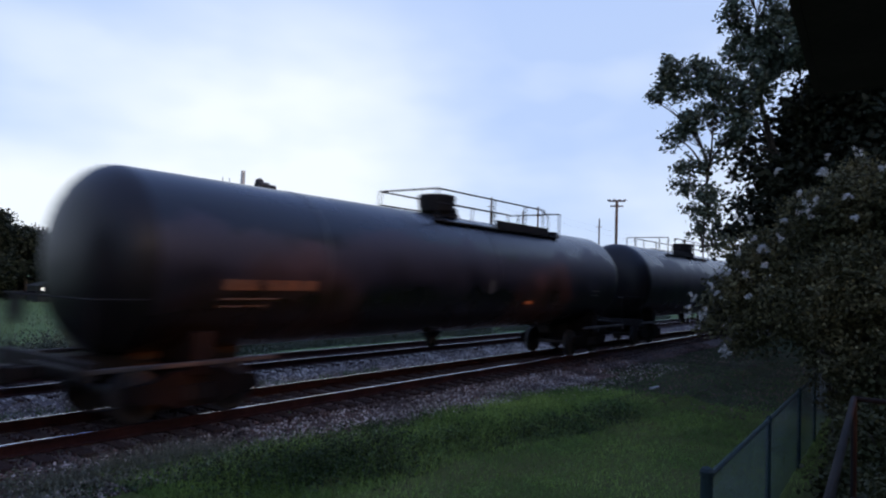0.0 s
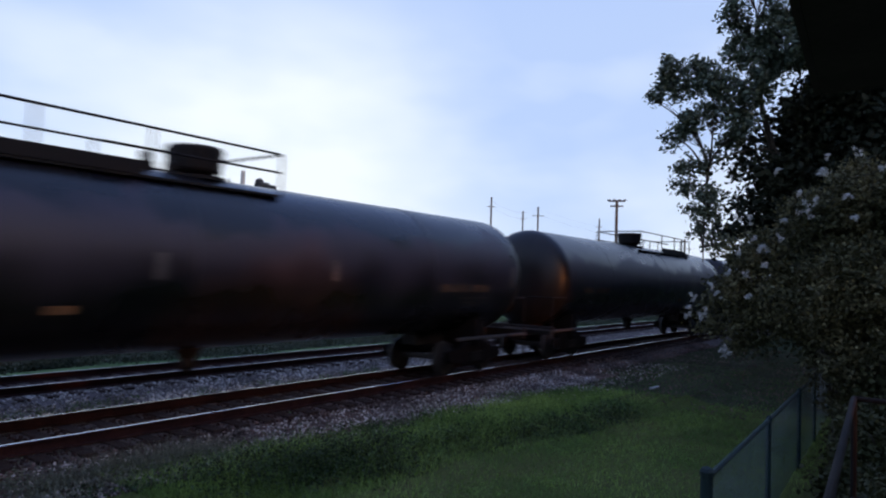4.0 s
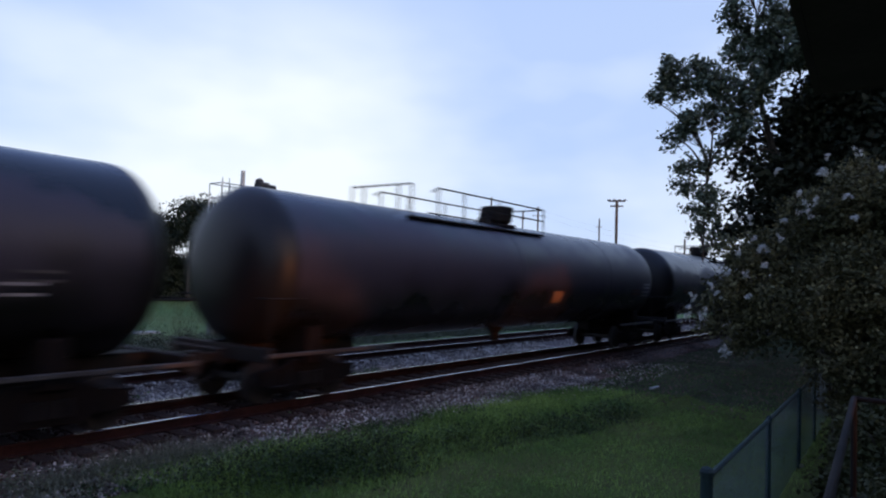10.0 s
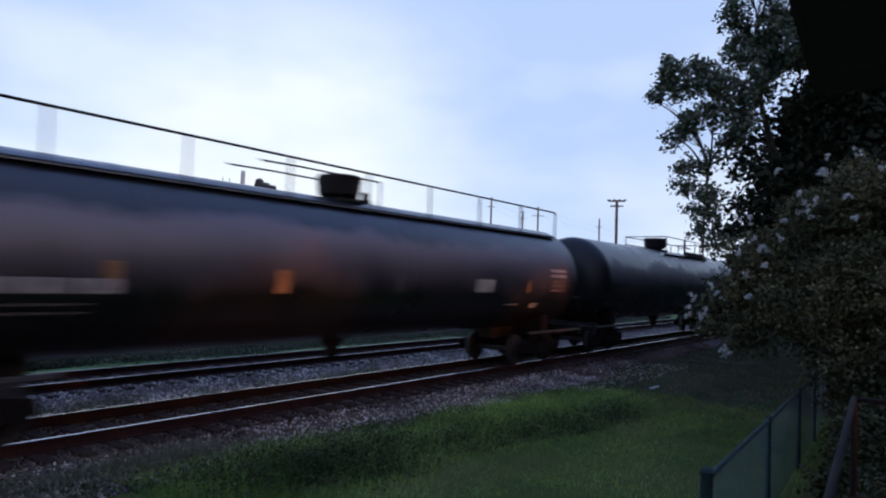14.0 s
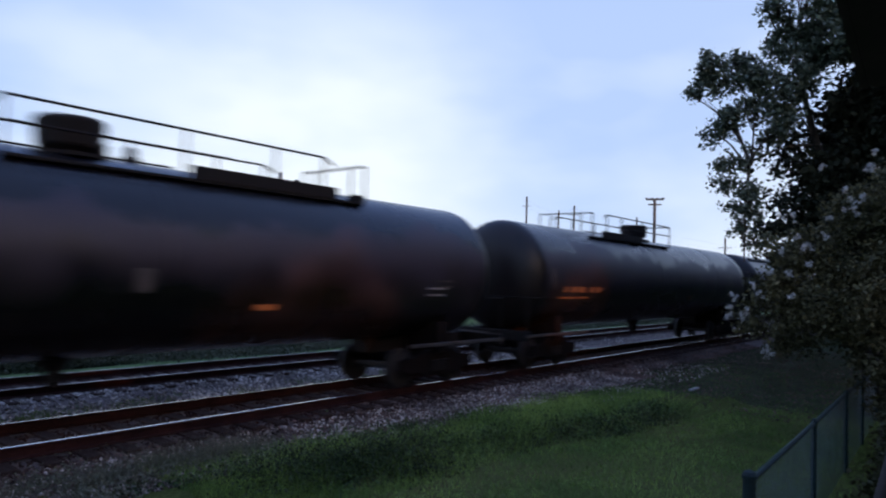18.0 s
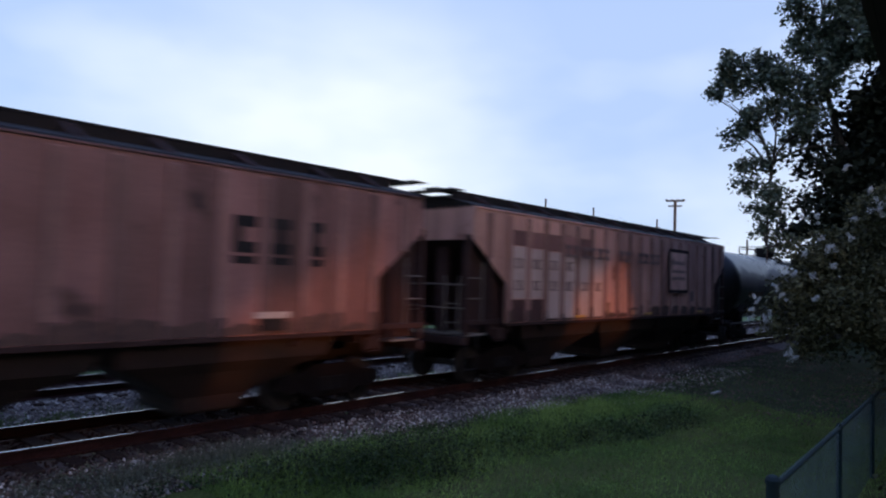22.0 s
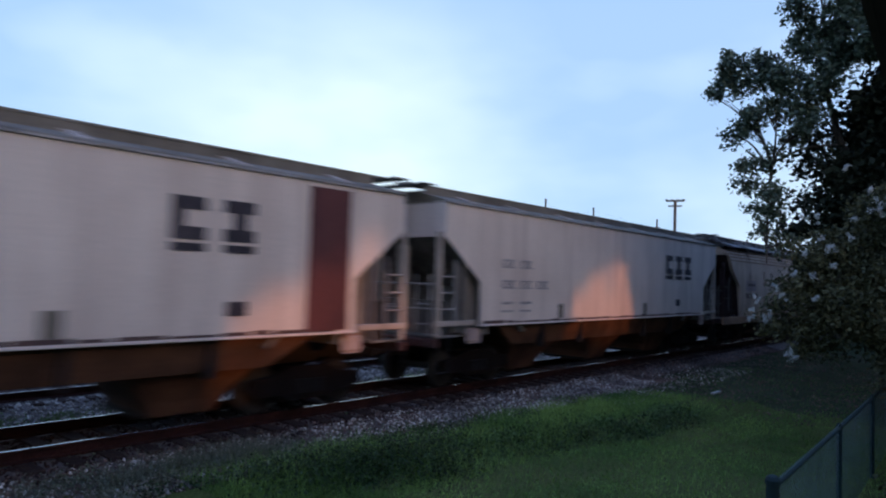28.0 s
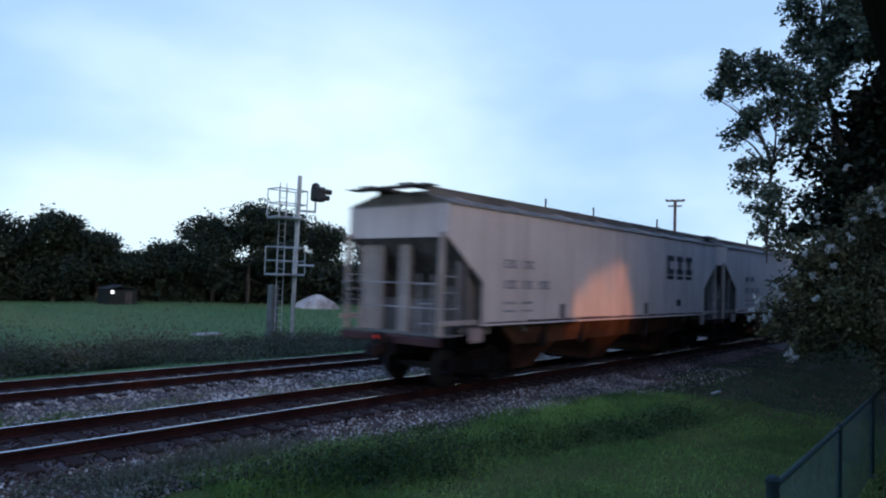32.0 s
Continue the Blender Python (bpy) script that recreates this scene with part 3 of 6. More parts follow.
def railway_track(cy, material_top, name, label, wear):
    t = thing(name, label, "railway track", (0, cy, 0), kind="structure")
    prof = [(-0.065, -0.17), (0.065, -0.17), (0.065, -0.155), (0.012, -0.135), (0.012, -0.045), (0.036, -0.035), (0.036, -0.006), (0.030, -0.001), (-0.030, -0.001),
            (-0.036, -0.006), (-0.036, -0.035), (-0.012, -0.045), (-0.012, -0.135), (-0.065, -0.155)]
    for s in (-1, 1):
        r = part("rail", prism_x([(s * GAUGE_Y + y, z) for y, z in prof], -400, 900), RAIL_RUST, t, "rust-brown steel rail")
        part("running_band", prism_x([(s * GAUGE_Y - wear, -0.002), (s * GAUGE_Y + wear, -0.002), (s * GAUGE_Y + wear - 0.003, 0.002), (s * GAUGE_Y - wear + 0.003, 0.002)], -400, 900),
             material_top, r, "polished running band on top of the rail")
    tie0 = None
    for i in range(110):
        m = pose(-3 + i * 0.52, 0, 0, 0, 0, 0.6 * math.sin(i * 2.1))
        if tie0 is None:
            tie0 = part("tie", boxed(-0.115, 0.115, -1.3, 1.3, -0.36, -0.168, bevel=0.012), TIE, t, "dark creosoted timber tie")
            tie0.matrix_basis = m
        else:
            share(tie0, "tie", t, m)
    bm = bmesh.new()
    for i in range(240):
        box(bm, 54.2 + i * 0.52 - 0.115, 54.2 + i * 0.52 + 0.115, -1.3, 1.3, -0.36, -0.168)
    for i in range(60):
        box(bm, -3.52 - i * 0.52 - 0.115, -3.52 - i * 0.52 + 0.115, -1.3, 1.3, -0.36, -0.168)
    part("far_ties", bm, TIE, t)["kind"] = "stuff"
    return t


railway_track(TRACK1, RAIL_TOP, "main_track", "main railway track with shiny rails on timber ties", 0.014)
railway_track(TRACK2, RAIL_DULL, "second_track", "second railway track with dull brown rails", 0.020)

# ---------------------------------------------------------------- the train
SPEED = 8.57


def truck(car, x):
    """A two-axle truck under a car, at x along it."""
    t = part("truck", boxed(x - 0.16, x + 0.16, -1.05, 1.05, 0.44, 0.72, bevel=0.03), TRUCK_IRON, car, "dark cast-iron bolster of the truck")
    side = [(-1.22, 0.44), (-1.18, 0.62), (-0.75, 0.66), (-0.45, 0.80), (0.45, 0.80), (0.75, 0.66), (1.18, 0.62), (1.22, 0.44), (1.05, 0.33), (0.70, 0.34), (0.48, 0.24), (-0.48, 0.24), (-0.70, 0.34), (-1.05, 0.33)]
    for s in (-1, 1):
        f = prism_y([(x + a, b) for a, b in side], s * 1.02 - 0.06, s * 1.02 + 0.06)
        part("side_frame", f, TRUCK_IRON, t)
        sp = bmesh.new()
        for i in range(3):
            bmesh.ops.create_cone(sp, cap_ends=True, segments=10, radius1=0.07, radius2=0.07, depth=0.24, matrix=Matrix.Translation((x - 0.2 + 0.2 * i, s * 1.09, 0.46)))
        part("spring", sp, IRON, t)
    for a in (-0.88, 0.88):
        prof = [(-0.83, 0.05), (-0.83, 0.17), (-0.79, 0.34), (-0.79, 0.42), (-0.69, 0.435), (-0.665, 0.455), (-0.65, 0.455), (-0.65, 0.36), (-0.68, 0.17), (-0.66, 0.10),
                (-0.60, 0.08), (0.60, 0.08), (0.66, 0.10), (0.68, 0.17), (0.65, 0.36), (0.65, 0.455), (0.665, 0.455), (0.69, 0.435), (0.79, 0.42), (0.79, 0.34), (0.83, 0.17), (0.83, 0.05)]
        n = 24
        bm = loft(bmesh.new(), [[(r * 0.95 * math.cos(2 * math.pi * i / n), y, r * 0.95 * math.sin(2 * math.pi * i / n)) for i in range(n)] for y, r in prof])
        w = part("wheelset", bm, WHEEL, t, "brown steel wheelset on an axle")
        w.location = (x + a, 0, 0.42)
    return t


def coupler(car, x, s):
    bm = boxed(min(x, x - s * 0.75), max(x, x - s * 0.75), -0.09, 0.09, 0.74, 0.92, bevel=0.02)
    box(bm, min(x, x - s * 0.26), max(x, x - s * 0.26), -0.17, 0.14, 0.70, 0.97, bevel=0.03)
    part("coupler", bm, IRON, car, "rusty knuckle coupler")
    part("brake_hose", chain([(x - s * 0.5, 0.35, 0.85), (x - s * 0.3, 0.36, 0.55), (x - s * 0.02, 0.30, 0.42)], 0.025, 6), IRON, car)


TANK_L, TANK_R, TANK_Z = 20.4, 1.52, 2.54


def tank_car(full_rail=False, material=TANK_BLACK, label="black tank car with a short top platform and railing", signs=1, truck_x=7.6):
    car = thing("tank_car", label, "tank car", group="tank cars of the train")
    half = TANK_L / 2 - (0.58 if full_rail else 0.85 if signs == 1 else 0.45 if signs == 2 else 0.62)
    prof = []
    for i in range(9):
        a = math.pi / 2 * i / 8
        prof.append((-half + 0.72 * (1 - math.sin(a)), max(0.02, TANK_R * math.cos(a) ** 0.8 if i < 8 else 0.02)))
    prof = prof[::-1]
    full = [(x, TANK_R) for x in (-half + 0.72, -half + 0.73, -6, -3, 0, 3, 6, half - 0.73, half - 0.72)]
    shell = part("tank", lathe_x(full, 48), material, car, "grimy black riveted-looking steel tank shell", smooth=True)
    shell["label"] = "grimy black steel tank shell"
    shell.location = (0, 0, TANK_Z)
    prof = prof + [(-half + 0.725, TANK_R - 0.0005), (-half + 0.74, TANK_R - 0.004)]
    for ends in (prof, [(-x, r) for x, r in prof[::-1]]):
        part("tank_head", lathe_x(ends, 48), TANK_HEAD, shell, "rounded rusty-brown tank head", smooth=True)
    for x in (-5.2, 0.9):
        ring = [(x - 0.05, TANK_R - 0.01), (x - 0.04, TANK_R + 0.006), (x + 0.04, TANK_R + 0.006), (x + 0.05, TANK_R - 0.01)]
        b = part("band", lathe_x(ring, 40), material, shell, smooth=True)
    top = TANK_Z + TANK_R
    # manway housing on its base ring
    d = part("manway_housing", lathe_z([(0, 0.58), (0.06, 0.58), (0.07, 0.34), (0.10, 0.34), (0.16, 0.44), (0.20, 0.46), (0.52, 0.50), (0.56, 0.50), (0.60, 0.46), (0.62, 0.10)], 22), IRON, car, "black bolted valve housing")
    d.location = (0.05, 0, top - 0.07)
    part("hinge", boxed(0.33, 0.57, -0.12, 0.12, top - 0.05, top + 0.22, bevel=0.02), IRON, d).matrix_parent_inverse = Matrix.Translation((-0.05, 0, -(top - 0.07)))
    part("safety_valve", lathe_z([(0, 0.14), (0.15, 0.14), (0.17, 0.09), (0.30, 0.09), (0.33, 0.02)], 12), IRON, car).location = (1.05, 0.15, top - 0.03)
    # platform and railing
    x0, x1 = (-8.6, 8.6) if full_rail else (-1.15, 5.25)
    for s in (-1, 1):
        part("walkway", boxed(x0, x1, min(s * 0.48, s * 0.95), max(s * 0.48, s * 0.95), top - 0.27, top - 0.22, bevel=0.008), IRON, car, "black grated walkway beside the housing")
        if full_rail:
            # pale bar imitates the sky's light on the walkway's top
            part("walkway_edge", boxed(x0, x1, s * 0.965 - 0.012, s * 0.965 + 0.012, top - 0.275, top - 0.250), GALV, car, "pale bar for the sky-lit edge of the walkway")
            part("valve_guard", chain([(-2.5, s * 0.5, top + 0.45), (-1.5, s * 0.5, top + 0.47), (-0.9, s * 0.5, top + 0.47), (0.85, s * 0.5, top + 0.47), (0.85, s * 0.5, top - 0.15)], 0.02, 6), IRON, car)
        if not full_rail and signs != 2:
            part("toe_board", boxed(1.5, 4.55, s * 0.95 - 0.015, s * 0.95 + 0.015, top - 0.22, top - 0.01), IRON, car)
        zr = top + 0.53
        if full_rail and s > 0:
            continue
        if full_rail:
            xs = np.linspace(x0, x1, 9)
            part("handrail", tubes([((x0, s * 0.93, zr), (x1, s * 0.93, zr))] + [((x, s * 0.93, top - 0.24), (x, s * 0.93, zr)) for x in xs], 0.024, 6), IRON, car, "thin black pipe railing")
        else:
            part("handrail", tubes([((x0, s * 0.93, zr), (4.2, s * 0.93, zr)), ((4.2, s * 0.93, zr), (4.45, s * 0.93, zr - 0.12)), ((x0, s * 0.93, zr - 0.34), (2.2, s * 0.93, zr - 0.34))]
                                   + [((x, s * 0.93, top - 0.24), (x, s * 0.93, zr)) for x in (x0, 1.4, 3.1, 4.2)], 0.022, 6), IRON, car, "thin black pipe railing")
    zr = top + 0.53
    if not full_rail:
        part("end_rail", tubes([((x1, -0.95, zr - 0.02), (x1, 0.95, zr - 0.02))] + [((x1, y, top - 0.24), (x1, y, zr - 0.02)) for y in (-0.95, -0.55, 0.55, 0.95)], 0.022, 6), IRON, car)
        part("end_rail", tubes([((x0, -0.93, zr), (x0, 0.93, zr))], 0.022, 6), IRON, car)
        part("end_step", boxed(x1 - 0.12, x1 + 0.12, -0.85, -0.55, top - 0.26, top - 0.06, bevel=0.02), IRON, car)
    part("outlet", lathe_z([(0.62, 0.12), (0.70, 0.16), (0.86, 0.16), (1.06, 0.30), (1.12, 0.30)], 14), IRON, car)
    for s in (-1, 1):
        e = s * (TANK_L / 2 - 0.62)
        part("stub_sill", boxed(min(s * 6.2, e), max(s * 6.2, e), -0.24, 0.24, 0.72, 1.05, bevel=0.02), IRON, car, "black stub sill under the tank end")
        part("end_sill", boxed(min(e - s * 0.16, e), max(e - s * 0.16, e), -1.42, 1.42, 0.82, 1.08, bevel=0.015), IRON, car)
        part("saddle", boxed(min(s * (truck_x - 0.2), s * (truck_x + 0.2)), max(s * (truck_x - 0.2), s * (truck_x + 0.2)), -1.2, 1.2, 0.72, 1.42, bevel=0.02), TRUCK_IRON, car)
        part("uncoupling_lever", tubes([((e + s * 0.05, -1.40, 0.98), (e + s * 0.05, 0.2, 0.98)), ((e + s * 0.05, -1.40, 0.98), (e + s * 0.05, -1.40, 0.78))], 0.022, 6), SIDE_BAR, car)
        for k in (-1, 1):
            part("side_bar", boxed(min(s * 6.3, e), max(s * 6.3, e), k * 1.40 - 0.04, k * 1.40 + 0.04, 0.92, 0.99, bevel=0.01), SIDE_BAR, car, "dusty side bar beside the truck")
            part("stirrup", chain([(e - s * 0.1, k * 1.42, 0.82), (e - s * 0.1, k * 1.42, 0.42), (e - s * 0.5, k * 1.42, 0.42), (e - s * 0.5, k * 1.42, 0.9)], 0.018, 6), IRON, car)
            part("corner_rail", chain([(e - s * 0.05, k * 1.38, 1.05), (e - s * 0.05, k * 1.38, 1.95), (e - s * 0.75, k * 1.5, 1.95)], 0.018, 6), IRON, car)
        part("end_rail", tubes([((e - s * 0.05, -1.38, 1.95), (e - s * 0.05, 1.38, 1.95))], 0.018, 6), IRON, car)
        truck(car, s * truck_x)
        coupler(car, s * TANK_L / 2, s)
    bw = part("brake_wheel", lathe_x([(-0.02, 0.24), (0.0, 0.27), (0.02, 0.24)], 16), IRON, car)
    bw.location = (-TANK_L / 2 + 0.55, 0.7, 1.75)
    # stencilled marks: bars that follow the shell
    def mark(xa, xb, za, zb, material, s, name="stencil_bar"):
        k = 4
        rows = []
        for i in range(k + 1):
            z = za + (zb - za) * i / k
            y = s * (math.sqrt(max(0.01, (TANK_R + 0.008) ** 2 - (z - TANK_Z) ** 2)))
            rows.append(((xa, y, z), (xb, y, z), (xb, y - s * 0.006, z), (xa, y - s * 0.006, z)))
        part(name, loft(bmesh.new(), rows), material, car)
    for s in (-1, 1):
        if full_rail:
            mark(3.4, 4.24, 2.10, 2.42, WHITE_SIGN, s, "placard")
            mark(-2.83, -2.5, 2.05, 2.46, ORANGE_SIGN, s, "placard")
            mark(0.4, 0.62, 2.08, 2.42, FAINT_SIGN, s, "placard")
            mark(5.95, 6.15, 2.1, 2.42, ORANGE_SIGN, s, "placard")
            for z, m in ((2.70, WHITE_SIGN), (2.55, WHITE_SIGN), (2.38, FADED), (2.26, FADED), (2.13, FADED)):
                mark(7.3, 8.28, z, z + 0.085, m, s)
            for i in range(8):
                mark(-7.35 + i * 0.235, -7.35 + i * 0.235 + (0.2, 0.15, 0.19)[i % 3], 2.04, 2.25, MARK_GREY, s)
            for za, zb in ((1.87, 1.91), (1.75, 1.79)):
                mark(-7.3, -5.95, za, zb, FAINT_SIGN, s)
            mark(-5.85, -5.6, 2.1, 2.5, ORANGE_SIGN, s, "placard")
            mark(5.0, 5.75, 1.75, 1.785, MARK_GREY, s)
            mark(6.45, 6.86, 1.66, 1.80, MARK_GREY, s)
        else:
            ma = ORANGE_SIGN if signs == 4 else DULL_ORANGE
            for i, w in enumerate((0.40, 0.28, 0.40, 0.36, 0.36) if signs in (1, 3) else ()):
                mark(-7.5 + i * 0.42, -7.5 + i * 0.42 + w, 2.10, 2.28, ma, s)
            if signs in (1, 3):
                mark(-7.5, -6.3, 1.94, 1.97, FAINT_SIGN, s)
                mark(-7.5, -6.5, 1.82, 1.845, FAINT_SIGN, s)
                mark(6.9, 7.5, 2.30, 2.34, FAINT_SIGN, s)
                mark(6.9, 7.5, 2.18, 2.22, FAINT_SIGN, s)
            if signs == 2:
                mark(-8.1, -7.1, 2.16, 2.24, ma, s)
                mark(-8.1, -7.1, 2.03, 2.12, ma, s)
                for z in (2.40, 2.28, 2.12, 1.98):
                    mark(-8.86, -8.22, z, z + 0.07, MARK_GREY, s)
                mark(-7.7, -7.2, 1.78, 1.83, WHITE_SIGN, s)
                mark(-1.58, -0.98, 1.80, 2.14, ORANGE_SIGN, s, "placard")
            elif signs == 4:
                for i, w in enumerate((0.40, 0.26, 0.44, 0.34, 0.26)):
                    mark(5.6 + i * 0.5, 5.6 + i * 0.5 + w, 2.10, 2.26, ma, s)
                mark(6.3, 8.0, 1.92, 1.97, ma, s)
                mark(8.35, 8.55, 2.25, 2.75, FAINT_SIGN, s, "placard")
                mark(-2.3, -2.05, 1.85, 2.0, ma, s, "placard")
            elif signs == 1:
                mark(2.5, 2.95, 1.76, 1.86, ORANGE_SIGN, s)
                mark(6.7, 7.3, 2.0, 2.04, MARK_GREY, s)
                mark(6.7, 7.3, 2.14, 2.18, MARK_GREY, s)
                mark(0.45, 0.68, 2.05, 2.4, FAINT_SIGN, s, "placard")
            else:
                mark(1.4, 1.58, 2.25, 2.65, FAINT_SIGN, s, "placard")
                mark(-2.15, -1.98, 2.3, 2.68, FAINT_SIGN, s, "placard")
                mark(-8.75, -8.5, 2.2, 2.75, FAINT_SIGN, s, "placard")
                mark(2.6, 3.0, 1.75, 1.87, ORANGE_SIGN, s)
    return car


HOP_L = 17.35


def rung_ladder(car, x, y, z0, z1, n, material, axis="x"):
    bm = bmesh.new()
    w = 0.2
    ends = [(x - w, y), (x + w, y)] if axis == "x" else [(x, y - w), (x, y + w)]
    for a, b in ends:
        tube(bm, (a, b, z0), (a, b, z1), 0.022, 6)
    for i in range(n):
        z = z0 + (z1 - z0) * (i + 0.5) / n
        tube(bm, (*ends[0], z), (*ends[1], z), 0.016, 6)
    part("ladder", bm, material, car, "steel rung ladder")


def hopper_base(car, material, under, z_sill, end_x, inner):
    """What both kinds of hopper share: sills, platforms, ladders, trucks, couplers."""
    for s in (-1, 1):
        e = s * (HOP_L / 2 - 0.5)
        part("center_sill", boxed(min(s * 4.9, e), max(s * 4.9, e), -0.3, 0.3, 0.74, 1.12, bevel=0.02), IRON, car)
        part("end_sill", boxed(min(e - s * 0.18, e), max(e - s * 0.18, e), -1.5, 1.5, 0.98, 1.16, bevel=0.02), DARK_RED if material is HOP_CREAM else END_DARK, car)
        part("end_platform", boxed(min(e - s * 0.9, e - s * 0.2), max(e - s * 0.9, e - s * 0.2), -1.45, 1.45, 1.17, 1.21), ROOF_GREY, car, "grated end platform")
        for k in (-1, 1):
            part("corner_post", boxed(min(e - s * 0.08, e - s * 0.2), max(e - s * 0.08, e - s * 0.2), k * 1.47 - 0.05, k * 1.47 + 0.05, 1.2, 3.4, bevel=0.01), END_PLATE if material is HOP_CREAM else END_DARK, car)
            part("corner_post", boxed(min(e - s * 0.9, e - s * 1.0), max(e - s * 0.9, e - s * 1.0), k * 1.47 - 0.04, k * 1.47 + 0.04, 1.2, 2.9, bevel=0.01), inner, car)
            part("side_step", boxed(min(e, e - s * 1.35), max(e, e - s * 1.35), k * 1.5 - 0.03, k * 1.5 + 0.03, 1.42, 1.53, bevel=0.01), END_PLATE if material is HOP_CREAM else END_DARK, car)
            bm = bmesh.new()
            for z in ((1.78, 2.12, 2.46) if material is HOP_CREAM else (2.0, 2.45)):
                tube(bm, (e - s * 0.14, k * 1.53, z), (e - s * 0.62, k * 1.53, z), 0.016, 6)
            tube(bm, (e - s * 0.62, k * 1.53, 1.5), (e - s * 0.62, k * 1.53, 2.8), 0.02, 6)
            part("ladder", bm, WHITE_SIGN if material is HOP_CREAM else END_GREY, car, "side rung ladder at the car's end")
            part("stirrup", chain([(e - s * 0.1, k * 1.5, 0.98), (e - s * 0.1, k * 1.5, 0.45), (e - s * 0.5, k * 1.5, 0.45), (e - s * 0.5, k * 1.5, 1.2)], 0.02, 6), IRON, car)
            rung_ladder(car, e - s * 0.05, k * 1.12, 1.25, 2.5, 3, WHITE_SIGN if material is HOP_CREAM else END_GREY, "y")
            part("side_bearing_plate", boxed(min(s * 6.55, s * 7.05), max(s * 6.55, s * 7.0), k * 1.46 - 0.04, k * 1.46 + 0.04, 1.02, 1.36, bevel=0.06), PATCH if material is HOP_CREAM else END_DARK, car)
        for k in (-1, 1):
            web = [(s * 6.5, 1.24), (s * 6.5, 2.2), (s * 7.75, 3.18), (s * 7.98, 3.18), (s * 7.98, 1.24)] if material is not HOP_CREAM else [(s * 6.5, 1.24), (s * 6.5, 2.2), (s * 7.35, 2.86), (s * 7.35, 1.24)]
            part("end_web", prism_y(web, min(k * 1.28, k * 1.31), max(k * 1.28, k * 1.31)), END_SHADE if material is HOP_CREAM else END_DARK, car, "plate that closes the car's end under the slope")
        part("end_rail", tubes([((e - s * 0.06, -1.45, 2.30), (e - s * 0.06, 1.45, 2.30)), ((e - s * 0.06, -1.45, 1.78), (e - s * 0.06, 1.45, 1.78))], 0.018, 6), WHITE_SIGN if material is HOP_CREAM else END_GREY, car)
        for ya, yb in ((-0.62, -0.28), (0.28, 0.62)) if inner is END_DARK else ((-0.24, 0.10), (0.62, 1.40)):
            part("end_brace", boxed(min(e - s * 0.55, e - s * 0.45), max(e - s * 0.55, e - s * 0.45), ya, yb, 1.2, 3.36, bevel=0.01), inner if inner is END_DARK else END_PLATE, car)
        if inner is not END_DARK:
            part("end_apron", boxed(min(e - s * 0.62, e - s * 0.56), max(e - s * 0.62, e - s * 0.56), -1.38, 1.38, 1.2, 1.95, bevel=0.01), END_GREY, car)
        truck(car, s * 6.15)
        coupler(car, s * HOP_L / 2, s)
    rim = [(0, 0.27 * math.cos(2 * math.pi * i / 16), 0.27 * math.sin(2 * math.pi * i / 16)) for i in range(17)]
    bw = part("brake_wheel", tubes(list(zip(rim[:-1], rim[1:])) + [(rim[0], rim[8]), (rim[4], rim[12])], 0.018, 6), IRON, car, "iron brake wheel rim with spokes")
    bw.location = (-HOP_L / 2 + 0.40, 0.95, 2.05)
    part("brake_cylinder", lathe_x([(-0.4, 0.05), (-0.38, 0.16), (0.3, 0.16), (0.42, 0.08)], 14), IRON, car).location = (-HOP_L / 2 + 1.75, 0.55, 1.45)
    cream = material is HOP_CREAM
    if cream:
        for k in (-1, 1):
            rows = [[(a, k * y, z) for a, y, z in ((-5.95, 1.47, 1.39), (5.95, 1.47, 1.39), (5.1, 1.30, 0.88), (-5.1, 1.30, 0.88))],
                    [(a, k * y, z) for a, y, z in ((-5.95, 1.43, 1.39), (5.95, 1.43, 1.39), (5.1, 1.26, 0.88), (-5.1, 1.26, 0.88))]]
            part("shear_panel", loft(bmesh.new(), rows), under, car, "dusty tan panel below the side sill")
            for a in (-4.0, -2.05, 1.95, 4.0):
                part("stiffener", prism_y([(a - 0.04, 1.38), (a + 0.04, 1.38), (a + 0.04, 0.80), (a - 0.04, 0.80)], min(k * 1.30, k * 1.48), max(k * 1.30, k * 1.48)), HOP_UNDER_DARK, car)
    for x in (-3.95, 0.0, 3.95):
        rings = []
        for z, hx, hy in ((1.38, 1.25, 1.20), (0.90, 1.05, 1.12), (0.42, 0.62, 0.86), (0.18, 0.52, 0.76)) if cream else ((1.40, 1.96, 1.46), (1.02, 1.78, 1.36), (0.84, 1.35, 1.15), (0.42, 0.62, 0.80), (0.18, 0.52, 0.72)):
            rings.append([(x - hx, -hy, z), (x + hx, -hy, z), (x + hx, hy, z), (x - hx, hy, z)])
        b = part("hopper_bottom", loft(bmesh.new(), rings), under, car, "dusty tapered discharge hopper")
        part("outlet_gate", boxed(x - 0.62, x + 0.62, -0.7, 0.7, 0.15, 0.22, bevel=0.01), IRON, b)


def side_mark(car, xa, xb, za, zb, material, y=1.56, name="lettering_block", d=0.012):
    part(name, boxed(xa, xb, -y - d, -y + 0.004, za, zb), material, car)


def ring_mark(car, x, z, w, h, material, y=1.56, t=0.11, gap=True):
    """A plain hollow block in place of a letter."""
    bm = boxed(x, x + t, -y - 0.012, -y + 0.004, z + t, z + h - t)
    box(bm, x, x + w, -y - 0.012, -y + 0.004, z, z + t)
    box(bm, x, x + w, -y - 0.012, -y + 0.004, z + h - t, z + h)
    if not gap:
        box(bm, x + w - t, x + w, -y - 0.012, -y + 0.004, z + t, z + h - t)
    part("lettering_block", bm, material, car)


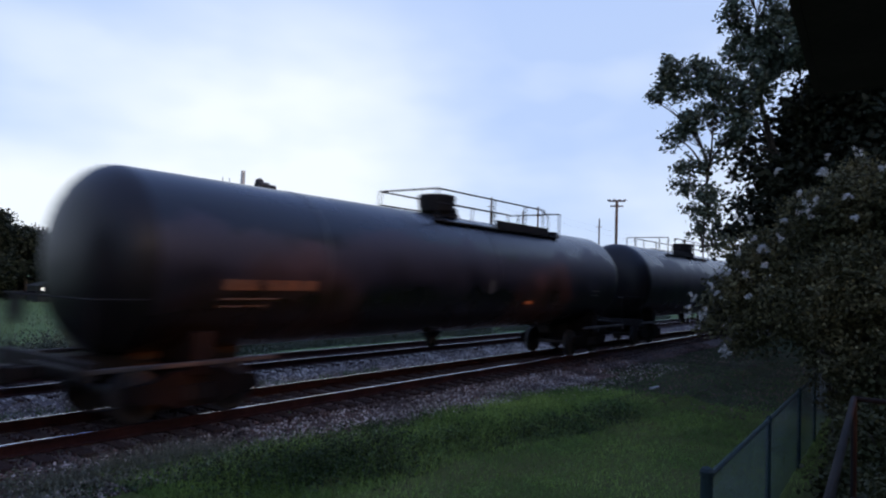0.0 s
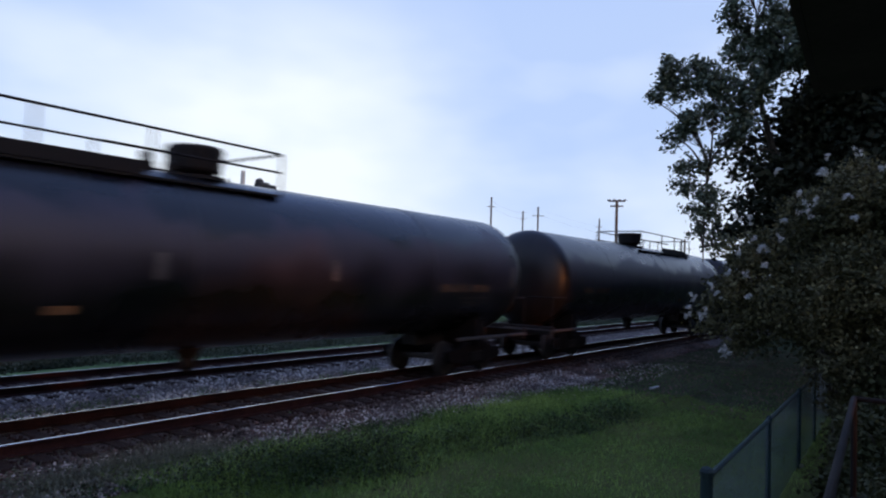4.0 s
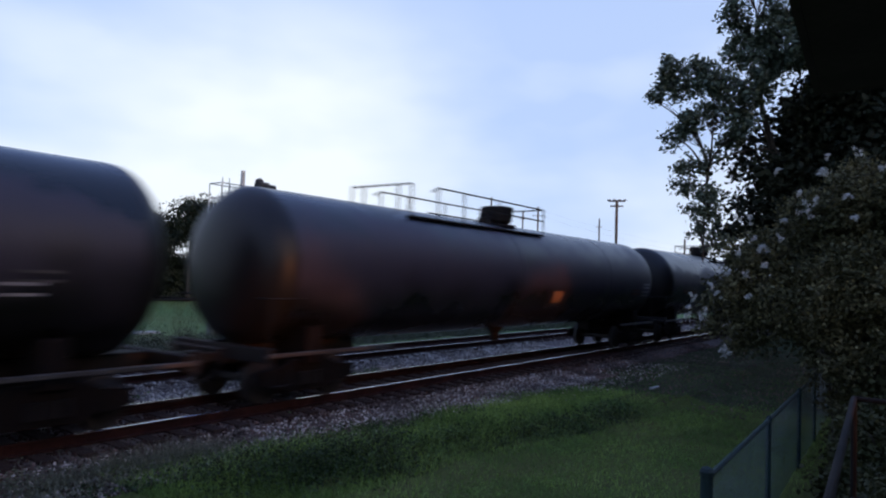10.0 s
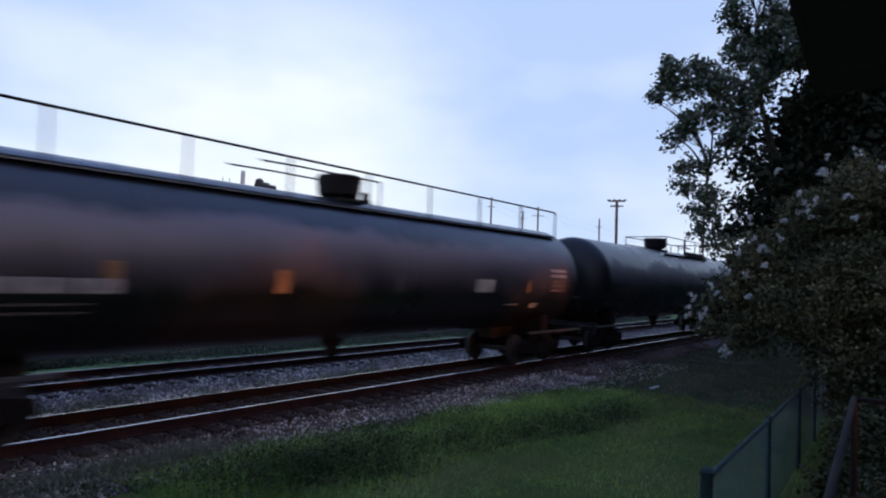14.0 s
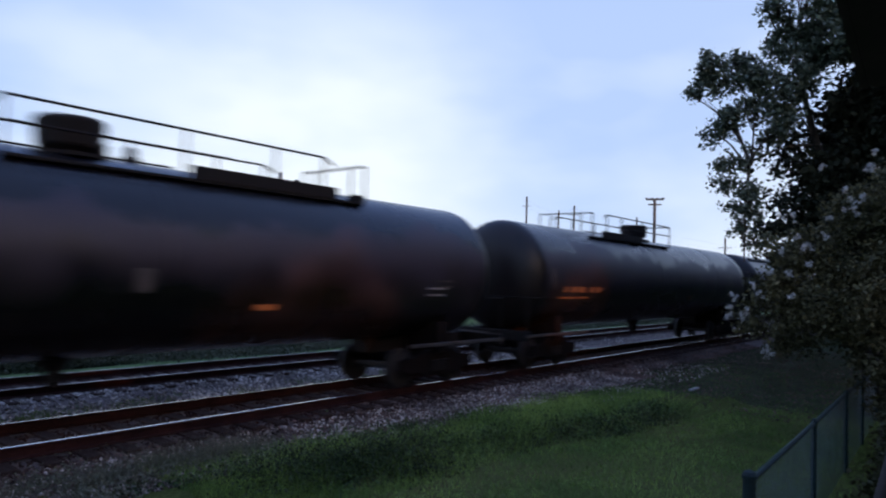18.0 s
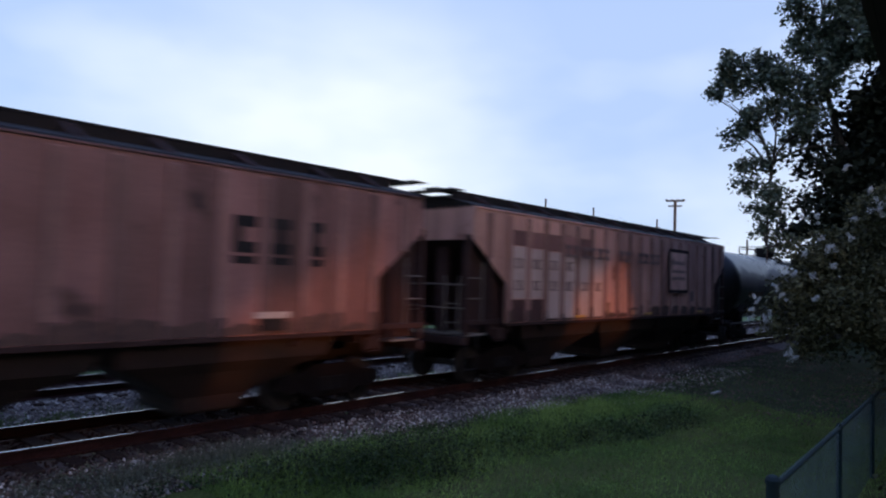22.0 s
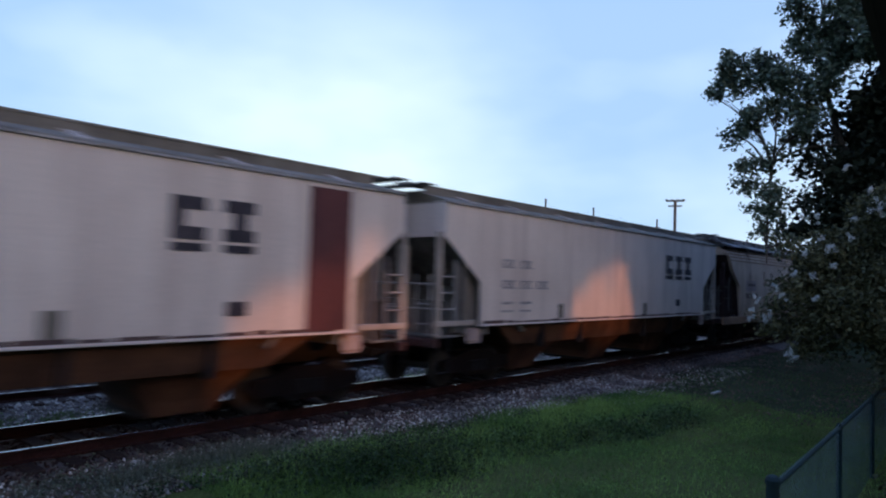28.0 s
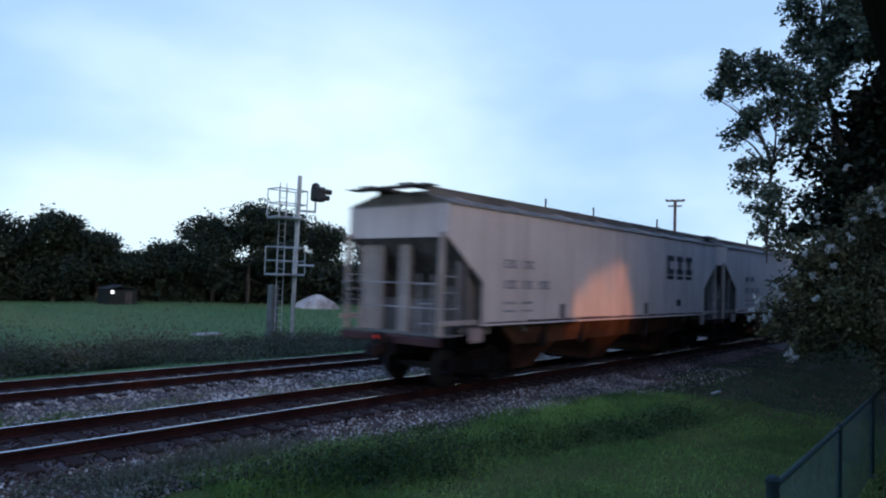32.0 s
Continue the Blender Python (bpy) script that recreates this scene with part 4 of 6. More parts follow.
def roof_and_top(car, roof_mat, half, z_eave, z_ridge):
    part("roof", prism_x([(-1.56, z_eave - 0.02), (-1.50, z_eave + 0.05), (-0.62, z_ridge), (0.62, z_ridge), (1.50, z_eave + 0.05), (1.56, z_eave - 0.02)], -half, half), roof_mat, car, "shallow grimy roof")
    trough = part("hatch_trough", boxed(-half + 0.7, half - 0.7, -0.32, 0.32, z_ridge - 0.01, z_ridge + 0.14, bevel=0.02), roof_mat, car)
    for i in range(6):
        a = -half + 1.0 + i * (2 * half - 2.0) / 6
        part("hatch_cover", boxed(a + 0.05, a + (2 * half - 2.0) / 6 - 0.05, -0.36, 0.36, z_ridge + 0.13, z_ridge + 0.19, bevel=0.015), roof_mat, trough)
    for s in (-1, 1):
        w = part("running_board", boxed(-half - 0.42, half + 0.42, min(s * 0.42, s * 0.80), max(s * 0.42, s * 0.80), z_ridge + 0.11, z_ridge + 0.15), roof_mat, car, "grated running board along the roof")
        part("board_fascia", boxed(-half + 0.15, half - 0.15, s * 0.78 - 0.008, s * 0.78 + 0.008, z_ridge - 0.06, z_ridge + 0.108), roof_mat, w)
    if roof_mat is IRON:
        for s in (-1, 1):
            for i in range(11):
                a = -half + 0.9 + i * (2 * half - 1.8) / 10 + 0.12 * math.sin(i * 2.3)
                part("roof_bracket", prism_x([(s * 1.50, z_eave + 0.03), (s * 0.82, z_ridge + 0.10), (s * 0.80, z_ridge + 0.02), (s * 1.44, z_eave + 0.03)], a - 0.05, a + 0.05), END_DARK, car)
    for k in (-1, 1):
        part("cross_board", boxed(min(k * half, k * (half + 0.42)), max(k * half, k * (half + 0.42)), -1.25, 1.25, z_ridge + 0.09, z_ridge + 0.11), ROOF_GREY, car)


def flat_hopper(material, under, roof_mat, label, ribs):
    """Covered hopper with flat, slant-cut sides."""
    car = thing("covered_hopper", label, "hopper car", group="covered hoppers of the train")
    half, ze, zs = 7.95, 4.03, 1.42
    inner = END_GREY if material is HOP_CREAM else END_DARK
    poly = [(-half, ze), (-half, 3.3), (-6.72, 2.36), (-6.72, zs), (6.72, zs), (6.72, 2.36), (half, 3.3), (half, ze)]
    for s in (-1, 1):
        part("side_sheet", prism_y(poly, min(s * 1.53, s * 1.56), max(s * 1.53, s * 1.56)), material, car)
        part("top_chord", boxed(-half, half, s * 1.57 - 0.02, s * 1.57 + 0.02, ze - 0.03, ze + 0.005, bevel=0.006), material if ribs else roof_mat, car)
        part("side_sill", boxed(-6.75, 6.75, s * 1.56 - 0.05, s * 1.56 + 0.05, zs - (0.06 if ribs else 0.03), zs + 0.01, bevel=0.005), END_DARK if ribs else material, car, "dark side sill" if ribs else "side sill with a pale worn edge")
        if ribs:
            for i in range(20):
                x = -7.4 + i * 14.8 / 19
                z0 = zs if abs(x) < 6.7 else 3.3 - (half - abs(x)) * 0.76
                if i < 19 and abs(x + 0.39) < 6.4:
                    part("side_panel", boxed(x + 0.085, x + 0.694, min(s * 1.556, s * 1.566), max(s * 1.556, s * 1.566), zs + 0.02, ze - 0.06), material, car)
                part("rib", boxed(x - 0.075, x + 0.075, min(s * 1.556, s * 1.63), max(s * 1.556, s * 1.63), z0 + 0.03, ze - 0.10, bevel=0.012), RIB_DARK if material is HOP_TAN else RIB_BROWN, car)
        else:
            for x in (-5.0, -2.5, 0.0, 2.5, 5.0):
                part("seam", boxed(x - 0.03, x + 0.03, min(s * 1.556, s * 1.567), max(s * 1.556, s * 1.567), zs + 0.03, ze - 0.1), material, car)
    for s in (-1, 1):
        part("end_sheet", boxed(min(s * half, s * (half - 0.04)), max(s * half, s * (half - 0.04)), -1.53, 1.53, 3.3, ze + 0.02), material, car)
        slope = [(s * half, 3.32), (s * (half - 0.05), 3.32), (s * 4.9, 1.25), (s * 4.95, 1.20)]
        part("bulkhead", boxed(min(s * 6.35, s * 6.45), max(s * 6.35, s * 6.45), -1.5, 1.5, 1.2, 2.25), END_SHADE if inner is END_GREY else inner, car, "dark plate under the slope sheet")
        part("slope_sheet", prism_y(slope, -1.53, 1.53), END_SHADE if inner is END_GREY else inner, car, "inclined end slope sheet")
    hopper_base(car, material, under, zs, half, inner)
    roof_and_top(car, roof_mat, half, ze, ze + 0.27)
    return car


def round_hopper(material, under, roof_mat, label):
    """Covered hopper with bulging sides."""
    car = thing("covered_hopper", label, "hopper car", group="covered hoppers of the train")
    sec = [(-0.75, 4.33), (-1.15, 4.22), (-1.42, 3.95), (-1.56, 3.55), (-1.60, 3.0), (-1.60, 2.2), (-1.57, 1.6), (-1.50, 1.15)]
    sec = sec + [(-y, z) for y, z in sec[::-1]]
    rings = []
    for x, zb in ((-7.75, 3.75), (-7.2, 3.1), (-6.4, 2.5), (-6.1, 1.15), (-3, 1.15), (0, 1.15), (3, 1.15), (6.1, 1.15), (6.6, 2.2), (7.2, 3.1), (7.75, 3.75)):
        rings.append([(x, y, max(z, zb)) for y, z in sec])
    part("body", loft(bmesh.new(), rings), material, car, "weathered beige bulging body", smooth=False)
    for s in (-1, 1):
        for z, y in ((3.93, 1.445), (3.80, 1.49), (3.67, 1.535), (3.54, 1.572)):
            part("ridge", boxed(-7.6, 7.6, min(s * (y - 0.02), s * (y + 0.018)), max(s * (y - 0.02), s * (y + 0.018)), z - 0.02, z + 0.02), RIDGE_RUST, car)
        part("side_sill", boxed(-8.2, 8.2, s * 1.52 - 0.05, s * 1.52 + 0.05, 0.94, 1.24, bevel=0.015), RIDGE_RUST, car, "deep rusty side sill")
        slope = [(s * 7.80, 3.74), (s * 7.25, 3.06), (s * 6.45, 2.46 if s < 0 else 2.0), (s * 6.14, 1.16), (s * 6.20, 1.16), (s * 6.51, 2.44 if s < 0 else 1.98), (s * 7.30, 3.03), (s * 7.86, 3.72)]
        part("slope_sheet", prism_y(slope, -1.49, 1.49), END_DARK, car, "rusty dark end slope sheet")
        part("top_rail", boxed(-8.1, 8.1, s * 1.0 - 0.04, s * 1.0 + 0.04, 4.30, 4.36, bevel=0.01), roof_mat, car)
    hopper_base(car, material, under, 1.2, 8.1, END_DARK)
    roof_and_top(car, roof_mat, 7.9, 4.12, 4.42)
    return car


# fronts pass x = 13 m at these seconds
TRAIN = []


def add_car(car, t, length, turned=False):
    TRAIN.append((car, t, length, turned))
    return car


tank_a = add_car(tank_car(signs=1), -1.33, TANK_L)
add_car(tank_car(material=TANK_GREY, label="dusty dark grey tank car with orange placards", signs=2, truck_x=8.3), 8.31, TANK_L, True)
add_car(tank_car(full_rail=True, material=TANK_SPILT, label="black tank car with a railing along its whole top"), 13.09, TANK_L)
tank_d = add_car(tank_car(signs=3, label="black tank car with a pale placard near its ladder"), 5.885, TANK_L)
add_car(copy_thing(tank_a, Matrix()), -6.21, TANK_L)
add_car(copy_thing(tank_d, Matrix()), -3.79, TANK_L, True)
add_car(copy_thing(tank_a, Matrix()), 1.08, TANK_L)
add_car(copy_thing(tank_d, Matrix()), 3.50, TANK_L, True)
add_car(copy_thing(tank_a, Matrix()), 10.71, TANK_L)
add_car(tank_car(signs=4, label="black tank car with orange stencils at one end"), 15.47, TANK_L, True)
add_car(copy_thing(tank_a, Matrix()), 17.84, TANK_L)

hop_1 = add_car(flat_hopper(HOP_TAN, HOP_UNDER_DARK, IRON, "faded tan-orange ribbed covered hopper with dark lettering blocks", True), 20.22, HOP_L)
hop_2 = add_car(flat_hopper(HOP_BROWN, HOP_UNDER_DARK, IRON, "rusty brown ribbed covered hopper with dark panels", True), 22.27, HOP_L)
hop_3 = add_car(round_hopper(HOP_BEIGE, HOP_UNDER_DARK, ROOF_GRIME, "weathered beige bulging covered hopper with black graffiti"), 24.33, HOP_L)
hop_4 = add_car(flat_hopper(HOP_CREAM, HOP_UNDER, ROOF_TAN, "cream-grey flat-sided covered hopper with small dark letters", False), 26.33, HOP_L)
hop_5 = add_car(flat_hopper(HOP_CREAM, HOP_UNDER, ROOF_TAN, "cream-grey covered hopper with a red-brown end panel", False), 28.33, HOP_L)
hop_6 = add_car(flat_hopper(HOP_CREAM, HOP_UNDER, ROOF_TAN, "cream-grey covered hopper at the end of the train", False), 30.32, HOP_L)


def letters_three(car, x, z, w, h, step, n, material=NAVY, under=True):
    """Plain dark blocks where the big initials stand: a top bar, a stem, a bottom bar, and a rule below."""
    y0, y1 = -1.574, -1.556
    for i in range(n):
        a, zb = x + i * step, z + 0.17
        k = (h - 0.17) * 0.30
        st = (a, a + w * 0.38) if i == 0 else (a + w * 0.28, a + w * 0.72)
        bm = boxed(a, a + w, y0, y1, zb, zb + k)
        box(bm, a, a + w, y0, y1, z + h - k, z + h)
        box(bm, st[0], st[1], y0, y1, zb + k, z + h - k)
        part("lettering_block", bm, material, car)
        if under:
            part("lettering_rule", boxed(a, a + w, y0, y1, z, z + 0.12), material, car)


def reporting(car, x, z, material=None):
    """Rows of small pale-grey blocks where the reporting marks are stencilled."""
    material = material or MARK_GREY
    for i, a in enumerate((0.0, 0.72, 1.45)):
        for k, h in enumerate((0.20, 0.20, 0.10, 0.07)):
            if i == 2 and k != 1:
                continue
            zz = z - (0.14, 0.62, 0.98, 1.16)[k]
            for j in range(3 if k < 2 else 4):
                w = 0.13 if k < 2 else 0.08
                xa = x + a + j * (w + 0.04)
                if k < 2:
                    ring_mark(car, xa, zz, w, h, material, t=0.04, gap=j != 1)
                else:
                    side_mark(car, xa, xa + w, zz, zz + h * 0.6, material)


for c in (hop_4, hop_6):
    letters_three(c, 3.30, 2.64, 0.55, 0.80, 0.80, 3)
    reporting(c, -5.9, 2.85)
letters_three(hop_5, 3.22, 2.70, 0.54, 0.80, 0.84, 2)
reporting(hop_5, -5.6, 2.85)
side_mark(hop_5, 5.66, 6.56, 1.46, 3.92, HOP_RED, name="red_panel")
edge = random.Random(23)
for c in (hop_4, hop_5, hop_6):
    x = -6.6
    while x < 6.2:
        w = edge.uniform(0.25, 0.9)
        side_mark(c, x, min(6.65, x + w), 1.432, 1.46 + edge.uniform(0.01, 0.05), EDGE_BROWN, y=1.558, name="rust_edge", d=0.004)
        x += w + edge.uniform(0.0, 0.08)
for c in (hop_4, hop_5, hop_6):
    x = -7.8
    while x < 7.2:
        w = edge.uniform(0.5, 1.8)
        side_mark(c, x, min(7.8, x + w), 4.006, 4.032, WHITE_SIGN, y=1.588, name="worn_edge", d=0.006)
        x += w + edge.uniform(0.08, 0.5)
    for i in range(7):
        x = -6.9 + i * 2.25 + edge.uniform(-0.2, 0.2)
        for k in (-1, 1):
            part("roof_batten", prism_x([(k * 1.36, 4.127), (k * 0.82, 4.295), (k * 0.82, 4.27), (k * 1.36, 4.10)], x - 0.10, x + 0.10), END_PLATE, c)
for c in (hop_4, hop_5, hop_6):
    side_mark(c, 4.15, 4.5, 1.74, 1.96, NAVY, name="data_panel")
    for x in (-3.45, 1.6):
        side_mark(c, x, x + 0.26, 1.50, 1.86, ROOF_TAN, y=1.558, name="stain_plate", d=0.006)
for i in range(14):
    w = (0.32, 0.24, 0.36, 0.28)[i % 4]
    if i not in (6, 9):
        bm = boxed(-4.2 + i * 0.43, -4.2 + i * 0.43 + w, -1.644, -1.628, 3.30, 3.40)
        box(bm, -4.2 + i * 0.43, -4.2 + i * 0.43 + w, -1.644, -1.628, 3.08, 3.16)
        box(bm, -4.2 + i * 0.43 + w * 0.3, -4.2 + i * 0.43 + w * 0.65, -1.644, -1.628, 3.155, 3.305)
        part("lettering_block", bm, FADED, hop_1)
for a in ((2.41, 4.08, 3.55, 3.66), (2.41, 4.08, 2.18, 2.29), (2.41, 2.53, 2.29, 3.55), (3.96, 4.08, 2.29, 3.55)):
    side_mark(hop_1, *a, END_DARK, y=1.636, name="sign_border")
for z, n in ((3.14, 4), (2.86, 6), (2.62, 5)):
    for i in range(n):
        side_mark(hop_1, 2.66 + i * 1.15 / n, 2.66 + (i + 0.7) * 1.15 / n, z, z + 0.30 / n + 0.05, FADED, y=1.638)
side_mark(hop_1, 2.53, 3.96, 2.29, 3.55, HOP_TAN, y=1.632, name="sign_board")
for i in range(6):
    x = -6.23 + i * 0.779
    side_mark(hop_1, x - 0.30, x + 0.30, 2.0 if i < 2 else 1.50, 3.24 - 0.03 * i, PATCH, y=1.568, name="patched_panel")
    if i < 2:
        side_mark(hop_1, x - 0.30, x + 0.30, 1.46, 1.98, DARK_RED, y=1.568, name="dark_panel")
    if i < 5:
        side_mark(hop_1, x - 0.30, x + 0.30, 3.26 - 0.03 * i, 3.62, HOP_BROWN, y=1.568, name="overpainted_panel")
    for z in (2.72, 2.20):
        if z < 2.5 or i < 4:
            ring_mark(hop_1, x - 0.15, z, 0.13, 0.24, FADED, y=1.578, t=0.04, gap=i % 2 == 0)
            ring_mark(hop_1, x + 0.03, z, 0.13, 0.24, FADED, y=1.578, t=0.04, gap=i % 2 == 1)
side_mark(hop_1, 4.35, 4.6, 1.9, 2.25, FADED, y=1.632, name="data_panel")
for x in (-3.65, 0.6, 5.0):
    side_mark(hop_1, x, x + 0.5, 1.5, 1.56, YELLOW, y=1.632, name="reflective_strip")
for x, z, w, h in ((-1.9, 1.55, 0.3, 0.34), (-0.2, 1.5, 0.5, 0.16), (1.0, 1.5, 0.4, 0.22)):
    side_mark(hop_1, x, x + w, z, z + h, RUST_BLOT, y=1.568, name="rust_patch", d=0.006)
# dark patches along the bottom of the ribbed sides, each with its own height
for c in (hop_1, hop_2):
    for i in range(19):
        x = -7.4 + i * 14.8 / 19
        if abs(x) < 6.7:
            side_mark(c, x - 0.07, x + 0.07, 1.44, 1.60 + edge.uniform(0.0, 0.2), EDGE_BROWN, y=1.631, name="soot_stain", d=0.003)
        if abs(x + 0.39) < 6.4:
            h, q = 1.52 + edge.uniform(0.0, 0.28), edge.uniform(0.2, 0.4)
            low_patch = prism_y([(x + 0.09, 1.445), (x + 0.69, 1.445), (x + 0.69, h - 0.06), (x + 0.09 + q, h), (x + 0.09, h - 0.10)], -1.573, -1.564)
            part("soot_stain", low_patch, EDGE_BROWN, c)
for i in range(4):
    x = -5.45 + i * 0.779
    side_mark(hop_2, x - 0.22, x + 0.22, 2.30 - 0.02 * i, 3.70, DARK_RED, y=1.568, name="dark_panel")
letters_three(hop_2, 3.7, 2.55, 0.42, 0.75, 0.66, 3, GRAFFITI)
side_mark(hop_2, -5.8, -4.4, 1.48, 1.75, WHITE_SIGN, y=1.632, name="pale_panel")
side_mark(hop_2, 4.1, 4.75, 1.70, 1.80, WHITE_SIGN, y=1.632, name="data_panel")
side_mark(hop_2, 4.2, 4.65, 1.50, 1.69, GRAFFITI, y=1.632, name="data_panel")
eot = part("end_marker", boxed(-HOP_L / 2 + 0.18, -HOP_L / 2 + 0.34, -0.22, 0.10, 0.98, 1.22, bevel=0.02), IRON, hop_6, "end-of-train marker on the coupler")
part("marker_lens", lathe_x([(-0.02, 0.02), (-0.015, 0.045), (0.015, 0.05)], 12), MARKER_RED, eot, "red lens").location = (-HOP_L / 2 + 0.17, -0.06, 1.12)
# the beige hopper: dark emblem of slabs, blocks for words, sprayed scrawl below, rust stains
Y3 = 1.602


def flat_ring(bm, cx, cz, rx, rz, t, y0, y1, a0=0.0, a1=6.2832, n=14):
    """A flat, rounded stroke: an arc with thickness t."""
    rows = []
    for i in range(n + 1):
        a = a0 + (a1 - a0) * i / n
        c, d = math.cos(a), math.sin(a)
        rows.append(((cx + rx * c, y0, cz + rz * d), (cx + (rx - t) * c, y0, cz + (rz - t) * d), (cx + (rx - t) * c, y1, cz + (rz - t) * d), (cx + rx * c, y1, cz + rz * d)))
    loft(bm, rows)
    return bm


def flat_shape(car, name, poly, material, y=Y3, d=0.014):
    part(name, prism_y(poly, -y - d, -y + 0.004), material, car)


for slab in ([(-0.25, 2.38), (0.66, 2.38), (0.90, 2.82), (-0.25, 2.82)], [(1.00, 2.49), (2.15, 2.49), (2.15, 2.90), (1.20, 2.90)],
             [(-0.25, 2.07), (0.80, 2.07), (1.00, 2.40), (0.92, 2.42), (0.80, 2.26), (-0.25, 2.26)],
             [(0.87, 2.97), (1.24, 2.97), (1.44, 3.40), (1.05, 3.40)], [(1.40, 3.01), (2.14, 3.03), (2.12, 3.45), (1.95, 3.44), (1.88, 3.16), (1.48, 3.12)]):
    flat_shape(hop_3, "emblem_slab", slab, NAVY)
rs = random.Random(5)


def worn_block(car, x, z, w, h, kind):
    """A plain worn block in place of a letter: bars and stems."""
    t, y0, y1 = 0.095, -Y3 - 0.010, -Y3 + 0.004
    bm = boxed(x, x + w, y0, y1, z, z + t)
    box(bm, x, x + w, y0, y1, z + h - t, z + h)
    if kind == 0:
        box(bm, x, x + w, y0, y1, z + h * 0.5 - 0.045, z + h * 0.5 + 0.045)
    if kind != 2:
        box(bm, x, x + 0.10, y0, y1, z + t, z + h * 0.5 - 0.045)
        box(bm, x, x + 0.10, y0, y1, z + h * 0.5 + 0.045, z + h - t)
    if kind == 1:
        box(bm, x + w - 0.10, x + w, y0, y1, z + t, z + h - t)
    if kind == 2:
        box(bm, x + w * 0.33, x + w * 0.67, y0, y1, z + t, z + h - t)
    part("lettering_block", bm, NAVY, car)


for i, k in enumerate((0, 0, 1, 2, 1, 1, 0, 1)):
    worn_block(hop_3, 2.76 + i * 0.415, 3.04, 0.33, 0.38, k)
for i, k in enumerate((0, 2, 0, 2, 0, 1)):
    worn_block(hop_3, 2.74 + i * 0.375, 2.48, 0.31, 0.37, k)
side_mark(hop_3, -1.45, 3.3, 1.30, 1.36, PINK, y=1.585, name="pale_stripe", d=0.012)
# sprayed scrawl: solid black shapes with slanted strokes and a loop
for scrawl in ([(-1.60, 1.62), (-1.46, 1.46), (-0.95, 1.44), (-1.02, 1.84), (-0.90, 2.08), (-1.50, 2.12), (-1.58, 1.9)],
               [(-0.86, 1.46), (0.62, 1.44), (0.78, 1.66), (0.60, 1.96), (0.30, 2.04), (0.02, 2.00), (-0.30, 2.06), (-0.56, 1.92), (-0.70, 1.72)],
               [(0.66, 1.90), (0.98, 1.94), (1.34, 1.47), (0.96, 1.46), (0.82, 1.64)], [(1.42, 1.92), (1.64, 1.93), (1.86, 1.46), (1.56, 1.45)],
               [(2.98, 1.34), (3.12, 1.34), (3.26, 1.72), (3.14, 1.72)]):
    flat_shape(hop_3, "graffiti_stroke", scrawl, GRAFFITI, d=0.012)
part("graffiti_stroke", flat_ring(bmesh.new(), 2.28, 1.69, 0.42, 0.25, 0.16, -Y3 - 0.012, -Y3 + 0.035, 0.0, 5.4), GRAFFITI, hop_3)
for x, z, rx, rz in ((-0.42, 1.64, 0.16, 0.09), (0.28, 1.62, 0.14, 0.09), (-1.26, 1.62, 0.10, 0.05)):
    gleam = [(x + rx * math.cos(k * 0.6283), z + rz * math.sin(k * 0.6283)) for k in range(10)]
    flat_shape(hop_3, "graffiti_gleam", gleam, PATCH, y=Y3 + 0.012, d=0.004)
for i in range(9):
    x = -1.25 + i * 0.54
    part("graffiti_block", prism_y([(x, 1.235), (x + 0.30, 1.235), (x + 0.42, 0.99), (x + 0.16, 0.99)], -1.584, -1.566), (GRAFFITI, PINK, HOP_RED)[i % 3 if i % 2 else 0], hop_3)
side_mark(hop_3, 5.18, 5.55, 1.72, 1.82, FADED, y=1.59, name="data_panel")
side_mark(hop_3, 5.18, 5.55, 1.42, 1.64, FADED, y=1.59, name="data_panel")
flat_shape(hop_3, "rust_patch", [(-2.06, 2.84), (-1.78, 2.80), (-1.74, 3.12), (-1.96, 3.2)], RUST_BLOT, d=0.005)
side_mark(hop_3, -5.6, -4.3, 2.30, 2.75, PATCH, y=Y3, name="reporting_panel")
for i in range(5):
    side_mark(hop_3, -5.35 + i * 0.2, -5.22 + i * 0.2, 2.50, 2.62, FADED, y=Y3 + 0.01)
for i in range(8):
    side_mark(hop_3, -5.6 + i * 0.2, -5.46 + i * 0.2, 2.0, 2.2, FADED, y=Y3)
for x, z, rx, rz in ((-2.95, 2.62, 0.22, 0.13), (-2.85, 1.80, 0.26, 0.2), (-2.9, 1.42, 0.38, 0.10), (-1.85, 1.60, 0.16, 0.16), (-3.1, 3.0, 0.12, 0.2)):
    ring = [(x + rx * math.cos(a * 0.5236) * (0.75 + 0.45 * rs.random()), z + rz * math.sin(a * 0.5236) * (0.75 + 0.45 * rs.random())) for a in range(12)]
    part("rust_patch", prism_y(ring, -Y3 - 0.005, -1.56), RUST_BLOT, hop_3)
for x in (-5.6, -4.2, -2.6, 5.9):
    side_mark(hop_3, x, x + 0.7, 1.0, 1.12, RUST_BLOT, y=1.574, name="rust_patch", d=0.005)
for s in (-1, 1):
    part("roof_sheet", prism_x([(s * 1.44, 3.98), (s * 1.17, 4.235), (s * 1.14, 4.21), (s * 1.40, 3.96)], -7.95, 7.95), ROOF_GRIME, hop_3, "dark streaked roof edge")
    for i in range(9):
        x = -7.2 + i * 1.8
        part("roof_bracket", prism_x([(s * 1.46, 3.96), (s * 0.84, 4.50), (s * 0.80, 4.46), (s * 1.40, 3.92)], x - 0.05, x + 0.05), ROOF_TAN, hop_3)


